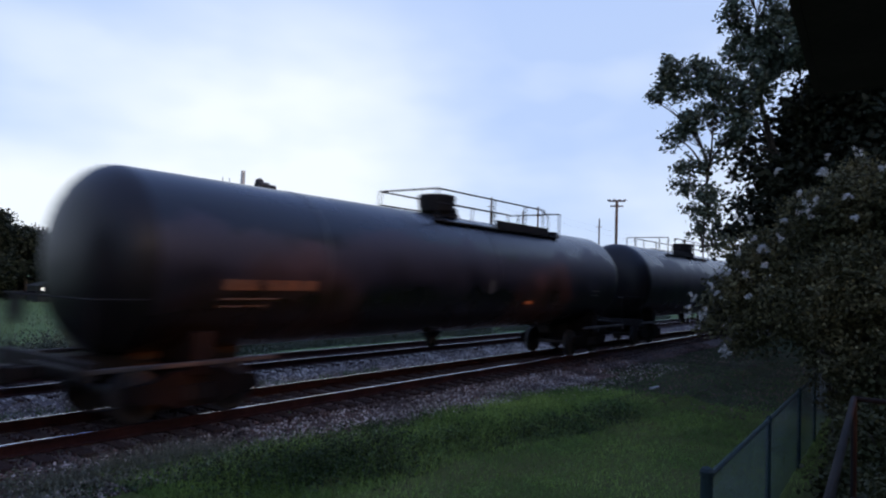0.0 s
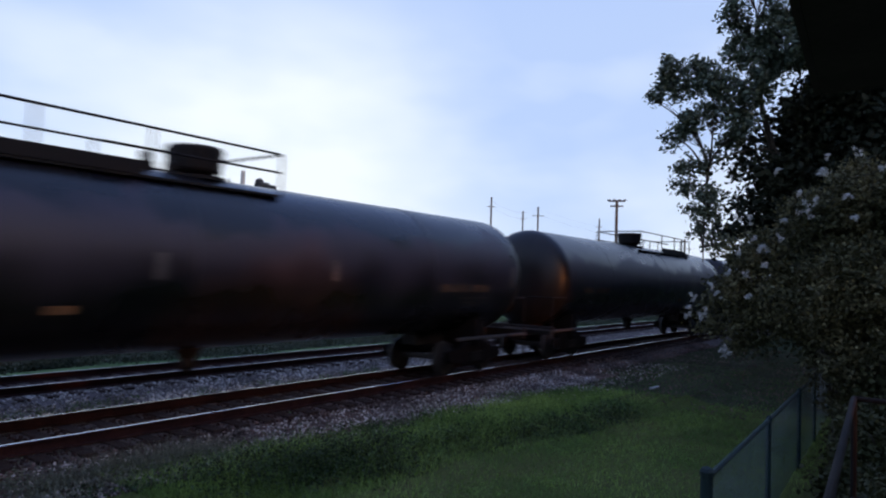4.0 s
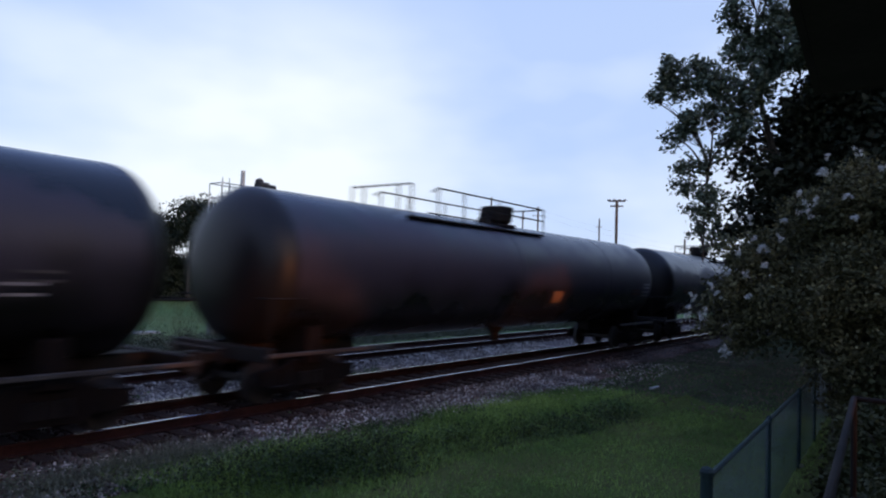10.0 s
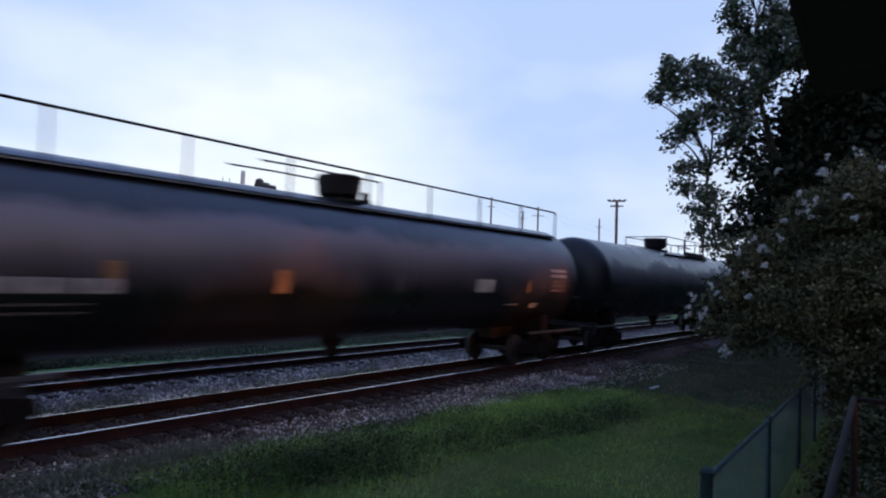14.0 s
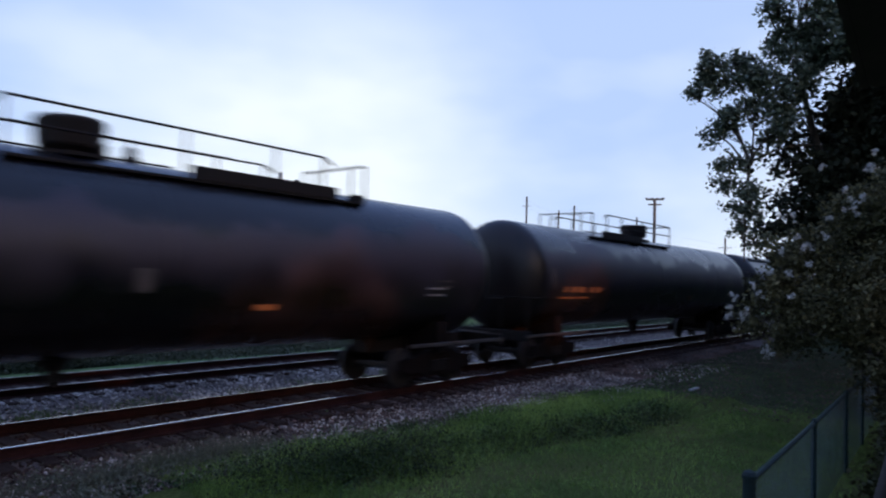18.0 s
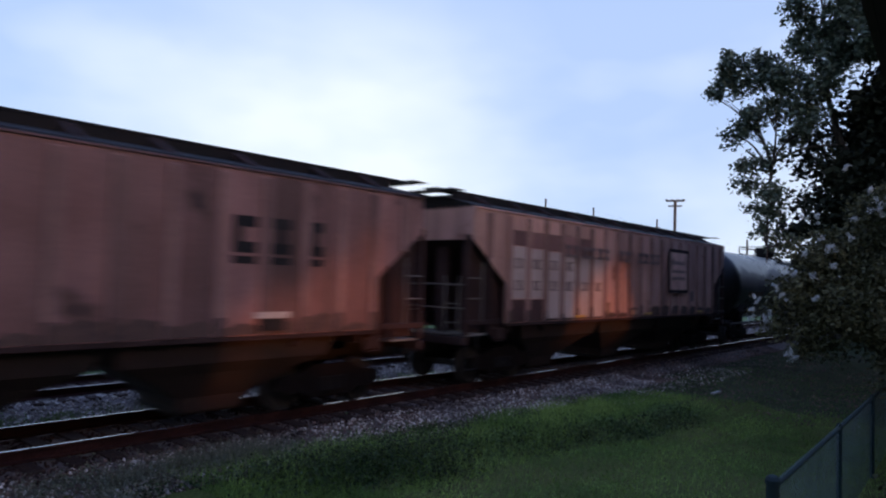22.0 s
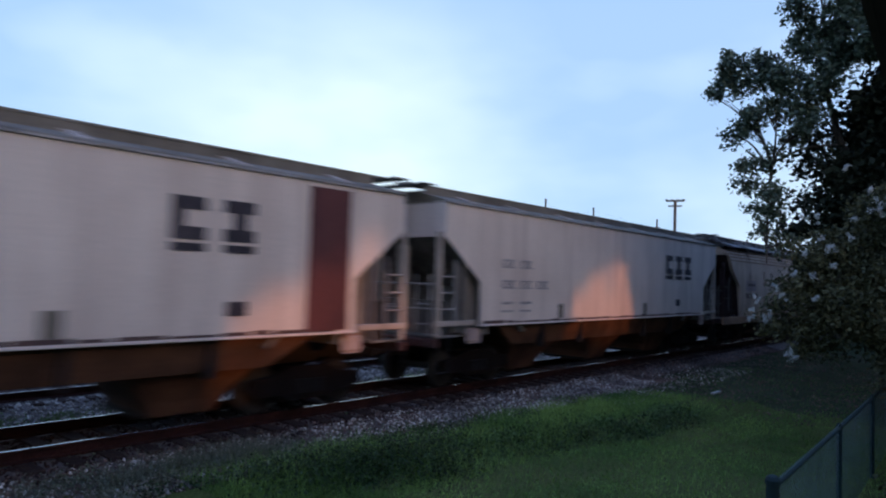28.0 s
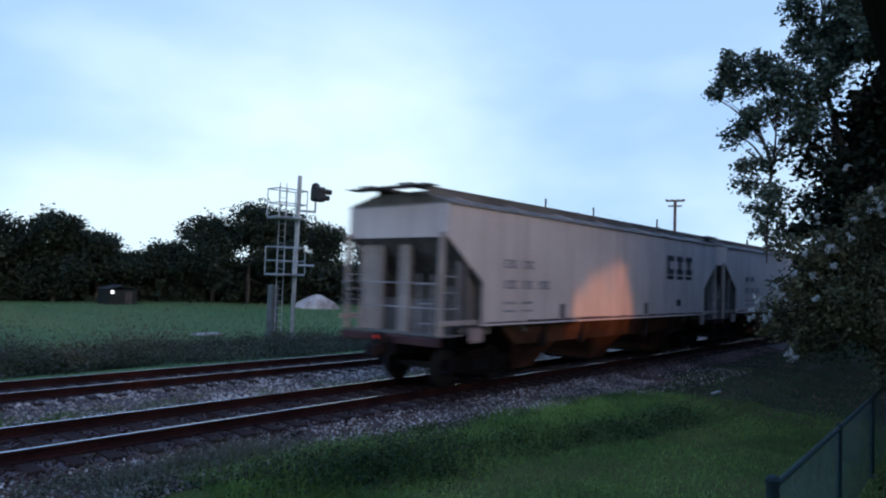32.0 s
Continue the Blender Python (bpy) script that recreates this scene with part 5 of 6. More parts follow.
# ---------------------------------------------------------------- porch and house
def porch():
    r = thing("porch_roof", "dark porch roof seen from below at its corner", "roof", kind="structure")
    edge = lambda x: 0.543 + (x - 3.18) * 0.077
    def slab(y_out, y_in, z0, z1, x0=-5.0, x1=4.80):
        return loft(bmesh.new(), [[(x0, y_in(x0), z), (x1, y_in(x1), z), (x1, y_out(x1), z), (x0, y_out(x0), z)] for z in (z0, z1)])
    part("soffit", slab(lambda x: edge(x) - 0.04, lambda x: -2.6, 3.654, 3.70), DARK_TRIM, r, "dark boarded soffit")
    part("fascia", slab(edge, lambda x: edge(x) - 0.038, 3.65, 3.90, x1=4.84), DARK_TRIM, r)
    part("fascia", boxed(4.802, 4.84, -2.6, 0.62, 3.65, 3.90, bevel=0.004), DARK_TRIM, r)
    part("roofing", prism_x([(0.44, 3.905), (0.44, 3.94), (-2.6, 4.9), (-2.6, 4.86)], -5.1, 4.92), ROOF_GREY, r)
    d = thing("porch_deck", "worn timber porch deck", "deck", kind="structure")
    for i in range(21):
        part("board", boxed(-4.9, 5.40, -2.55 + i * 0.152, -2.41 + i * 0.152, 0.70, 0.74, bevel=0.004), WOOD, d)
    part("joists", boxed(-4.8, 5.30, -2.5, 0.40, 0.45, 0.69), WOOD, d)
    for x in (-4.6, 0.0, 4.6):
        part("post", boxed(x - 0.06, x + 0.06, -2.3, -2.18, -0.75, 0.46), WOOD, d)
        part("post", boxed(x - 0.06, x + 0.06, 0.2, 0.32, -0.75, 0.46), WOOD, d)
    g = thing("porch_railing", "brown metal pipe railing along the porch edge", "railing")
    part("top_rail", chain([(-4.5, 0.14, 1.70), (2.66, 0.315, 1.70), (5.29, 0.485, 1.70), (5.31, -0.9, 1.70), (5.31, -2.2, 1.70)], 0.018, 10), RAIL_BROWN, g)
    part("lower_rail", chain([(-4.5, 0.14, 1.05), (2.66, 0.315, 1.05), (5.29, 0.485, 1.05), (5.31, -2.2, 1.05)], 0.015, 8), RAIL_BROWN, g)
    for p in ((-4.5, 0.14), (-1.0, 0.23), (5.29, 0.485), (5.31, -0.9), (5.31, -2.2)):
        part("rail_post", tubes([((*p, 0.74), (*p, 1.70))], 0.019, 8), RAIL_BROWN, g)
    h = thing("house", "plain sided house behind the porch", "house", kind="structure")
    part("wall", boxed(-9.0, 3.0, -2.8, -2.62, -0.75, 4.8), SIDING, h)
    part("wall", boxed(2.82, 3.0, -10.0, -2.81, -0.75, 4.8), SIDING, h)
    part("wall", boxed(-9.0, -8.82, -10.0, -2.81, -0.75, 4.8), SIDING, h)
    part("roof", prism_x([(-2.3, 4.81), (-6.4, 7.2), (-10.5, 4.81), (-10.5, 4.7), (-6.4, 7.05), (-2.3, 4.7)], -9.4, 3.4), ROOF_GREY, h)


porch()


# ---------------------------------------------------------------- fence
def fence():
    f = thing("chain_link_fence", "green-coated chain link fence with round posts and top rail", "fence")
    xs = [6.36, 9.76, 12.92, 15.35, 18.4]
    at = lambda x: 1.70 + 0.042 * (x - 6.3)
    top = 0.70
    for i, x in enumerate(xs):
        r = 0.055 if i == 0 else 0.034
        p = part("fence_post", tubes([((x, at(x), LAWN - 0.2), (x, at(x), top + (0.04 if i == 0 else -0.01)))], r, 12), FENCE, f)
        part("post_cap", lathe_z([(0, r * 1.15), (0.03, r * 1.15), (0.06, r * 0.8), (0.075, 0.01)], 12), FENCE, p).location = (x, at(x), top + (0.04 if i == 0 else -0.01))
    part("top_rail", tubes([((xs[0], at(xs[0]), top), (xs[-1], at(xs[-1]), top))], 0.024, 10), FENCE, f)
    # woven wire: slanting strands both ways, each a thin flat strip
    v, q = [], []
    step, z0, z1, w = 0.07, LAWN + 0.03, top + 0.05, 0.0085
    x = xs[0] - (z1 - z0)
    while x < xs[-1]:
        for s in (1, -1):
            xa, za, xb, zb = x, (z0 if s > 0 else z1), x + (z1 - z0), (z1 if s > 0 else z0)
            if xa < xs[0]:
                za += (xs[0] - xa) * s
                xa = xs[0]
            if xb > xs[-1]:
                zb -= (xb - xs[-1]) * s
                xb = xs[-1]
            o = s * 0.002
            k = len(v)
            v += [(xa, at(xa) + o, za - w), (xb, at(xb) + o, zb - w), (xb, at(xb) + o, zb + w), (xa, at(xa) + o, za + w)]
            q.append((k, k + 1, k + 2, k + 3))
        x += step
    raw("chain_link_mesh", v, q, MESH_WIRE, f)["kind"] = "stuff"


fence()


# ---------------------------------------------------------------- plants
def limb(bm, p, q, r0, r1, bend, rng, steps=5, n=7):
    """A tapered, slightly crooked limb; returns its points."""
    p, q = Vector(p), Vector(q)
    pts = []
    off = Vector(rng.normal(0, bend, 3))
    for i in range(steps + 1):
        k = i / steps
        pts.append(p.lerp(q, k) + off * math.sin(math.pi * k))
    for i in range(steps):
        tube(bm, pts[i], pts[i + 1], r0 + (r1 - r0) * i / steps, n, r0 + (r1 - r0) * (i + 1) / steps)
    return pts


def broad_tree(name, label, base, height, blobs, n_leaf, size, material, seed, trunk_r=0.22, clump=0.45, per=38, twigs=2, limb_r=0.42):
    """Trunk, limbs to each mass of the crown, and leaves in small clumps inside the masses."""
    rng = np.random.default_rng(seed)
    t = thing(name, label, "tree", base)
    bm = bmesh.new()
    fork = Vector((0, 0, height * 0.32))
    limb(bm, (0, 0, -0.3), fork, trunk_r, trunk_r * 0.75, 0.08, rng)
    limb(bm, fork, (0.1, 0.05, height * 0.88), trunk_r * 0.72, trunk_r * 0.25, 0.06, rng)
    pts = []
    total = sum(r[0] * r[1] * r[2] for _, r in blobs)
    for c, r in blobs:
        end = Vector(c)
        stem = Vector((0.05, 0.03, max(fork.z * 0.8, min(height * 0.85, end.z * 0.85))))
        nearer = [Vector(o) for o, _ in blobs if Vector((o[0], o[1], 0)).length < Vector((end.x, end.y, 0)).length - 0.2] + [stem]
        start = min(nearer, key=lambda o: (o - end).length)
        path = limb(bm, start + Vector(rng.normal(0, 0.04, 3)), end, trunk_r * limb_r, trunk_r * 0.08, 0.3, rng)
        for _ in range(twigs):
            k = rng.integers(2, len(path))
            d = unit_rows(rng.normal(size=(1, 3)))[0] * np.array(r) * rng.uniform(0.6, 0.95)
            limb(bm, path[k], Vector(c) + Vector(d), trunk_r * 0.16, trunk_r * 0.04, 0.12, rng, 4, 5)
        m = max(3, int(n_leaf / per * r[0] * r[1] * r[2] / total))
        dirs = unit_rows(rng.normal(size=(m, 3)))
        cen = np.array(c) + dirs * np.array(r) * (rng.uniform(0.15, 1, (m, 1)) ** 0.45) * rng.uniform(0.8, 1.12, (m, 1))
        cl = np.repeat(cen, per, axis=0) + rng.normal(0, clump, (m * per, 3)) * (1, 1, 0.7)
        pts.append(cl)
    part("trunk", bm, BARK, t, "grey-brown trunk and limbs")
    pts = np.concatenate(pts)
    pts = pts[pts[:, 2] > 0.15]
    v, f = leaves(pts, size, rng)
    raw("crown", v, f, material, t, label="crown of small dark leaves in clumps")
    return t


def shade_tree():
    """The large open-crowned tree at the lawn's far end: boughs that carry tufts of leaves with gaps between."""
    rng = np.random.default_rng(4)
    base = Vector((18.9, 2.4, LAWN))
    t = thing("shade_tree", "large leafy tree with an open ragged crown beside the lawn", "tree", tuple(base))
    # masses of the crown: y, z, radius
    crown = [(4.39, 9.41, 0.44), (3.91, 8.85, 0.56), (3.33, 8.84, 0.5), (3.14, 8.17, 0.56), (3.64, 8.04, 0.54), (4.31, 8.45, 0.4), (5.14, 8.14, 0.45), (5.8, 8.09, 0.42), (6.3, 7.82, 0.36),
             (6.42, 7.5, 0.24), (5.64, 7.58, 0.36), (4.99, 7.55, 0.42), (4.44, 7.59, 0.48), (5.68, 6.8, 0.38), (5.9, 6.32, 0.27), (5.33, 6.62, 0.34), (4.77, 6.85, 0.44), (4.16, 6.97, 0.5),
             (4.45, 6.25, 0.32), (4.0, 6.3, 0.4), (5.66, 5.13, 0.3), (5.2, 5.45, 0.36), (4.85, 5.72, 0.22), (5.02, 4.9, 0.3), (5.35, 4.46, 0.22), (4.94, 4.24, 0.32), (5.2, 3.87, 0.25),
             (4.78, 3.58, 0.3), (4.76, 4.68, 0.22), (3.76, 7.3, 0.54), (2.7, 9.2, 0.8), (3.3, 9.9, 0.6), (4.1, 10.3, 0.5), (2.4, 8.2, 0.8)]
    wood = bmesh.new()
    fork, mid = Vector((0.9, 0.1, 3.4)), Vector((0.2, 1.2, 6.6))
    limb(wood, (0, 0, -0.3), fork, 0.24, 0.17, 0.08, rng)
    limb(wood, fork, mid, 0.16, 0.09, 0.1, rng)
    limb(wood, mid, (-0.6, 1.7, 9.9), 0.09, 0.03, 0.12, rng)
    low = limb(wood, mid, (-0.8, 2.55, 6.1), 0.035, 0.03, 0.1, rng)
    limb(wood, low[-1], (-0.85, 2.62, 3.6), 0.03, 0.016, 0.05, rng)
    spine = [fork.lerp(mid, 0.6), mid, mid + Vector((-0.15, 0.25, 1.4)), mid + Vector((-0.25, 0.4, 2.4)), Vector((-0.8, 2.55, 5.9)), Vector((-0.85, 2.6, 4.9)), Vector((-0.85, 2.62, 4.0))]
    pts = []
    for y, z, r in crown:
        c = Vector((18.05 + rng.uniform(-0.5, 0.6), y, z)) - base
        start = min(spine, key=lambda o: (o - c).length + (0.6 if o.z > c.z + 0.3 else 0))
        path = limb(wood, start, c, 0.034, 0.012, 0.16, rng, 5, 6)
        m = max(5, int(19 * (r / 0.42) ** 2))
        d = unit_rows(rng.normal(size=(m, 3))) * r * (rng.uniform(0.1, 1, (m, 1)) ** 0.5) * (1.15, 1.0, 0.85)
        cen = np.array(c) + d
        for k in range(0, m, 2):
            limb(wood, path[3], Vector(cen[k]), 0.011, 0.004, 0.05, rng, 3, 4)
        pts.append(np.repeat(cen, 30, axis=0) + rng.normal(0, 0.105, (m * 30, 3)) * (1, 1, 0.8))
    part("trunk", wood, BARK, t, "grey-brown trunk and limbs")
    v, f = leaves(np.concatenate(pts), 0.062, rng, long=2.0)
    raw("crown", v, f, LEAF, t, label="open crown of leaf tufts with gaps")
    return t


shade_tree()


def dark_trees():
    """Dark dense trees behind and beside the first, which close the end of the lawn; the last two are added to keep the
    sky's light off it.
    """
    def one(base, height, masses, n, size, seed, label, trunk):
        base = Vector(base)
        blobs = [(tuple(Vector(m[:3]) - base), (m[3], m[3], m[3] * 0.9)) for m in masses]
        broad_tree("evergreen_tree", label, tuple(base), height, blobs, n, size, LEAF_DARK, seed, trunk, 0.22, 44, 1, 0.15)["group"] = "dark trees at the lawn's end"
    one((19.8, 1.2, LAWN), 9.0, [(19.4, 4.45, 3.0, 0.5), (19.4, 4.55, 3.9, 0.5), (19.4, 4.55, 4.8, 0.5), (19.4, 4.35, 5.6, 0.5), (19.4, 4.1, 6.3, 0.45), (19.5, 3.9, 2.2, 0.6), (19.4, 3.7, 4.4, 0.6), (19.5, 3.1, 5.2, 1.05), (19.4, 2.6, 6.6, 1.1), (19.5, 3.2, 3.7, 0.95), (19.4, 1.8, 7.6, 1.3), (19.5, 1.6, 5.4, 1.4), (19.6, 0.4, 6.6, 1.6), (19.8, 1.2, 9.2, 1.3), (19.9, -0.4, 8.8, 1.6),
                                 (19.6, 1.5, 3.3, 1.4), (19.6, -0.6, 4.2, 1.7), (19.9, -1.8, 6.2, 1.8), (19.7, 3.0, 2.2, 0.9), (19.7, 1.2, 1.6, 1.2)], 110000, 0.10, 6, "dense dark tree at the lawn's end", 0.2)
    # mostly hidden tree, added to shade the ground and the far cars
    one((26.0, 1.4, LAWN), 9.0, [(23.0, 3.0, 5.5, 1.6), (24.5, 3.0, 6.6, 1.8), (27.5, 3.6, 6.0, 2.0), (23, 0.5, 6.5, 2.2), (26, 0.5, 4.5, 2.3), (30, 4.0, 5.5, 2.0), (25, 2.8, 3.2, 1.6), (28, 1.5, 7.8, 2.2), (32, 3.6, 6.6, 2.0), (29, 3.8, 3.2, 1.7)],
        52000, 0.16, 7, "mostly hidden dark tree added to shade the lawn's edge", 0.22)
    # unseen tree, added to keep sky light off the lawn's end
    one((19.4, -3.6, LAWN), 10.0, [(19.2, -2.8, 6.2, 1.5), (19.4, -2.6, 7.8, 1.7), (18.8, -3.4, 5.4, 1.4), (19.2, -3.4, 9.2, 1.6)],
        24000, 0.16, 8, "unseen dark tree added to block sky light beside the porch's end", 0.24)


dark_trees()


HEADS = [(3.68, 2.25), (3.72, 2.06), (3.75, 1.9), (3.54, 1.91), (3.37, 2.45), (3.12, 2.66), (2.71, 2.29), (3.28, 2.27), (2.81, 2.67), (3.11, 1.33),
         (2.31, 4.42), (1.97, 4.03), (2.2, 3.62), (2.26, 3.33), (2.59, 3.09), (2.5, 2.85), (2.98, 3.02), (2.76, 3.64), (2.96, 3.67), (2.7, 3.29), (1.91, 3.75), (1.57, 4.69), (1.65, 4.41), (1.12, 4.69), (1.68, 3.92),
         (1.28, 3.94), (1.16, 3.57), (0.81, 4.38)]
GRAND = (3, 9, 14, 20, 22)      # the fuller heads


def crape_myrtle():
    rng = np.random.default_rng(8)
    masses = [(13.4, 3.60, 1.85, 0.38), (13.3, 3.15, 2.40, 0.5), (13.4, 2.6, 3.0, 0.62), (13.3, 3.05, 3.0, 0.36), (13.6, 1.75, 3.65, 0.7), (13.7, 1.0, 4.0, 0.8), (13.3, 2.80, 1.65, 0.55), (13.2, 1.95, 2.15, 0.85), (13.4, 1.15, 2.55, 0.95),
              (13.2, 1.50, 1.25, 0.60), (13.4, 0.80, 1.40, 0.80), (13.9, 0.10, 3.6, 1.1), (13.3, 1.1, 0.5, 0.6), (13.5, 0.2, 0.8, 0.8), (13.6, -0.3, 2.2, 1.0)]
    base = Vector((13.7, 1.55, LAWN))
    blobs = [(tuple(Vector(m[:3]) - base), (m[3], m[3], m[3] * 0.9)) for m in masses]
    t = broad_tree("crape_myrtle", "crape myrtle bush with small leaves and white blossom heads", tuple(base), 2.2, blobs, 125000, 0.038, LEAF_BUSH, 9, 0.05, 0.10, 60, 2, 0.3)
    # blossom heads at the ends of the twigs, on the side of the lawn: y and z
    for i, (hy, hz) in enumerate(HEADS):
        big = 1.5 if i in GRAND else 1.0
        puffs = rng.normal(0, 1, (6 if big > 1 else 4, 3)) * (0.025, 0.031, 0.036) * big
        petals = np.repeat(puffs, 44, axis=0) + rng.normal(0, 0.016, (len(puffs) * 44, 3)) * big
        v, f = leaves(petals, 0.017, rng, long=1.1)
        head = raw("blossom_head", v, f, BLOSSOM, t, label="white blossom head", kind="stuff")
        head.location = tuple(Vector((12.68 + rng.uniform(-0.1, 0.15), hy, hz)) - base)
    return t


crape_myrtle()


def shrub(base, r, n, size, material, seed, label):
    rng = np.random.default_rng(seed)
    t = thing("shrub", label, "shrub", base, group="shrubs by the porch")
    m = n // 30
    d = unit_rows(rng.normal(size=(m, 3))) * np.array(r) * rng.uniform(0.3, 1, (m, 1)) ** 0.5
    d[:, 2] = np.abs(d[:, 2])
    pts = np.repeat(d, 30, axis=0) + rng.normal(0, 0.12, (m * 30, 3))
    bm = bmesh.new()
    for i in range(7):
        a = 2 * math.pi * i / 7
        limb(bm, (0.06 * math.cos(a), 0.06 * math.sin(a), -0.1), (r[0] * 0.6 * math.cos(a), r[1] * 0.6 * math.sin(a), r[2] * 0.8), 0.025, 0.008, 0.05, rng, 4, 5)
    part("stems", bm, BARK, t)
    pts = pts[pts[:, 2] > 0.02]
    v, f = leaves(pts, size, rng)
    raw("foliage", v, f, material, t)
    return t


shrub((8.3, 0.15, LAWN), (1.3, 0.8, 1.15), 16000, 0.04, LEAF_SHRUB, 21, "dense dark shrub between the fence and the porch")
shrub((10.8, 0.5, LAWN), (1.5, 0.9, 1.5), 16000, 0.042, LEAF_SHRUB, 22, "tall dark shrub behind the fence")
shrub((13.2, 0.2, LAWN), (1.6, 1.2, 2.3), 18000, 0.045, LEAF_SHRUB, 23, "tall dark shrub behind the fence")


def grass():
    rng = np.random.default_rng(17)
    def lay(name, n, x0, x1, y0, y1, h, w, material, label, edge=True, power=1.0, z=None, clump=0):
        x = x0 + (x1 - x0) * rng.random(n) ** power
        y = rng.uniform(y0, y1, n)
        if clump:
            c = rng.integers(0, clump, n)
            cx, cy = x0 + (x1 - x0) * rng.random(clump), rng.uniform(y0, y1, clump)
            x, y = cx[c] + rng.normal(0, 0.22, n), cy[c] + rng.normal(0, 0.16, n)
        if edge:
            keep = np.array([b < grass_edge(a) + rng.normal(0, 0.12 if a < 13 else 0.3) and not bare(a + rng.normal(0, 1.2), b - abs(rng.normal(0, 0.2))) for a, b in zip(x, y)])
            x, y = x[keep], y[keep]
        zz = np.array([lawn_z(a, b) for a, b in zip(x, y)]) - 0.01 if z is None else np.full(len(x), z)
        v, f = blades(np.stack([x, y, zz], 1), h, w, rng)
        raw(name, v, f, material, kind="stuff", label=label, category="grass")
    def weeds(name, n, per, x0, x1, y0, y1, r, h, size, material, label, bank=False):
        """Clumps of small leaves: n clumps, per leaves in each."""
        cx, cy, k = rng.uniform(x0, x1, n), rng.uniform(y0, y1, n), rng.uniform(0.5, 1.4, n)
        if bank:
            cy = cy + np.array([bank_y(a) for a in cx])
        i = np.repeat(np.arange(n), per)
        up = np.abs(rng.normal(0, 0.85, n * per)) * rng.uniform(0.5, 1.0, n * per)
        x, y = cx[i] + rng.normal(0, r, n * per) * k[i], cy[i] + rng.normal(0, r * 0.7, n * per) * k[i]
        z = np.array([lawn_z(a, b) for a, b in zip(x, y)]) + 0.01 + up * h * k[i] * 0.75
        v, f = leaves(np.stack([x, y, z], 1), size, rng)
        raw(name, v, f, material, kind="stuff", label=label, category="weeds")
    lay("lawn_grass", 80000, 4.6, 25, 1.0, 9.4, 0.07, 0.012, BLADE, "short mown lawn grass", power=1.2)
    lay("shaded_grass", 12000, 14.5, 25, 1.8, 8.0, 0.06, 0.014, WEED, "thin dark grass in the tree's shade", edge=False)
    lay("rough_grass", 30000, 4.6, 17.5, 6.4, 9.3, 0.13, 0.011, BLADE, "rough grass along the ballast")
    weeds("edge_weeds", 34, 110, 4.0, 12.5, 7.9, 8.5, 0.20, 0.08, 0.026, WEED_DARK, "leafy weeds at the edge of the ballast")
    weeds("bank_weeds", 50, 200, 5.5, 15.0, 0.1, 0.6, 0.26, 0.16, 0.024, WEED, "leafy weeds along the small bank in the lawn", bank=True)
    weeds("bank_weeds", 60, 240, 5.4, 8.6, 0.0, 0.9, 0.28, 0.30, 0.024, WEED_DARK, "dark leafy weeds along the small bank in the lawn", bank=True)
    weeds("bank_weeds", 15, 200, 8.8, 11.6, 0.0, 0.8, 0.28, 0.24, 0.024, WEED_DARK, "dark leafy weeds along the small bank in the lawn", bank=True)
    weeds("bank_weeds", 20, 180, 11.4, 15.0, 0.0, 0.35, 0.26, 0.15, 0.024, WEED_DARK, "dark leafy weeds along the small bank in the lawn", bank=True)
    lay("weed_stems", 4000, 5.2, 12.0, 6.6, 8.2, 0.30, 0.010, BLADE, "thin upright stems among the weeds", edge=True, clump=46)
    weeds("lawn_clover", 90, 90, 5.0, 15.5, 2.6, 7.2, 0.34, 0.03, 0.016, BLADE, "low clover patches in the lawn")
    lay("ballast_weeds", 9000, 2.8, 6.6, 8.6, 9.75, 0.24, 0.012, DRY, "thin dry weeds in the ballast", edge=False, z=-0.42, clump=20)
    lay("ballast_weeds", 1500, 3.0, 16.0, 12.8, 13.5, 0.16, 0.014, WEED, "sparse weeds between the tracks", edge=False, z=-0.35, clump=14)
    weeds("dry_weeds", 26, 260, 3.2, 6.2, 8.0, 9.35, 0.18, 0.16, 0.022, DRY, "grey-brown dry weeds in the ballast")
    weeds("track_weeds", 12, 120, 4.0, 15.0, 12.6, 13.6, 0.13, 0.16, 0.026, WEED, "small green weeds between the tracks")
    weeds("tall_weeds", 120, 800, 2.0, 60, 19.0, 25.0, 0.50, 0.42, 0.036, WEED_FIELD, "tall dark weeds beyond the tracks")
    weeds("low_weeds", 260, 260, 2.0, 60, 18.9, 24.5, 0.5, 0.20, 0.045, WEED_FIELD, "low green weeds beyond the tracks")
    weeds("weed_clumps", 12, 1400, 11.5, 19.8, 20.5, 24.5, 0.34, 0.55, 0.036, WEED_FIELD, "tall bushy weeds among the field grass")
    weeds("weed_clumps", 16, 2300, 5.5, 11.5, 19.2, 23.0, 0.48, 0.8, 0.036, WEED_FIELD, "tall bushy weeds among the field grass")
    lay("weed_stalks", 1800, 2.0, 55, 18.0, 25.5, 0.7, 0.015, WEED_FIELD, "thin stalks among the weeds", edge=False, clump=260)
    lay("field_grass", 40000, 6.0, 75, 23.0, 62, 0.22, 0.03, FIELD_BLADE, "rough field grass", edge=False)


grass()


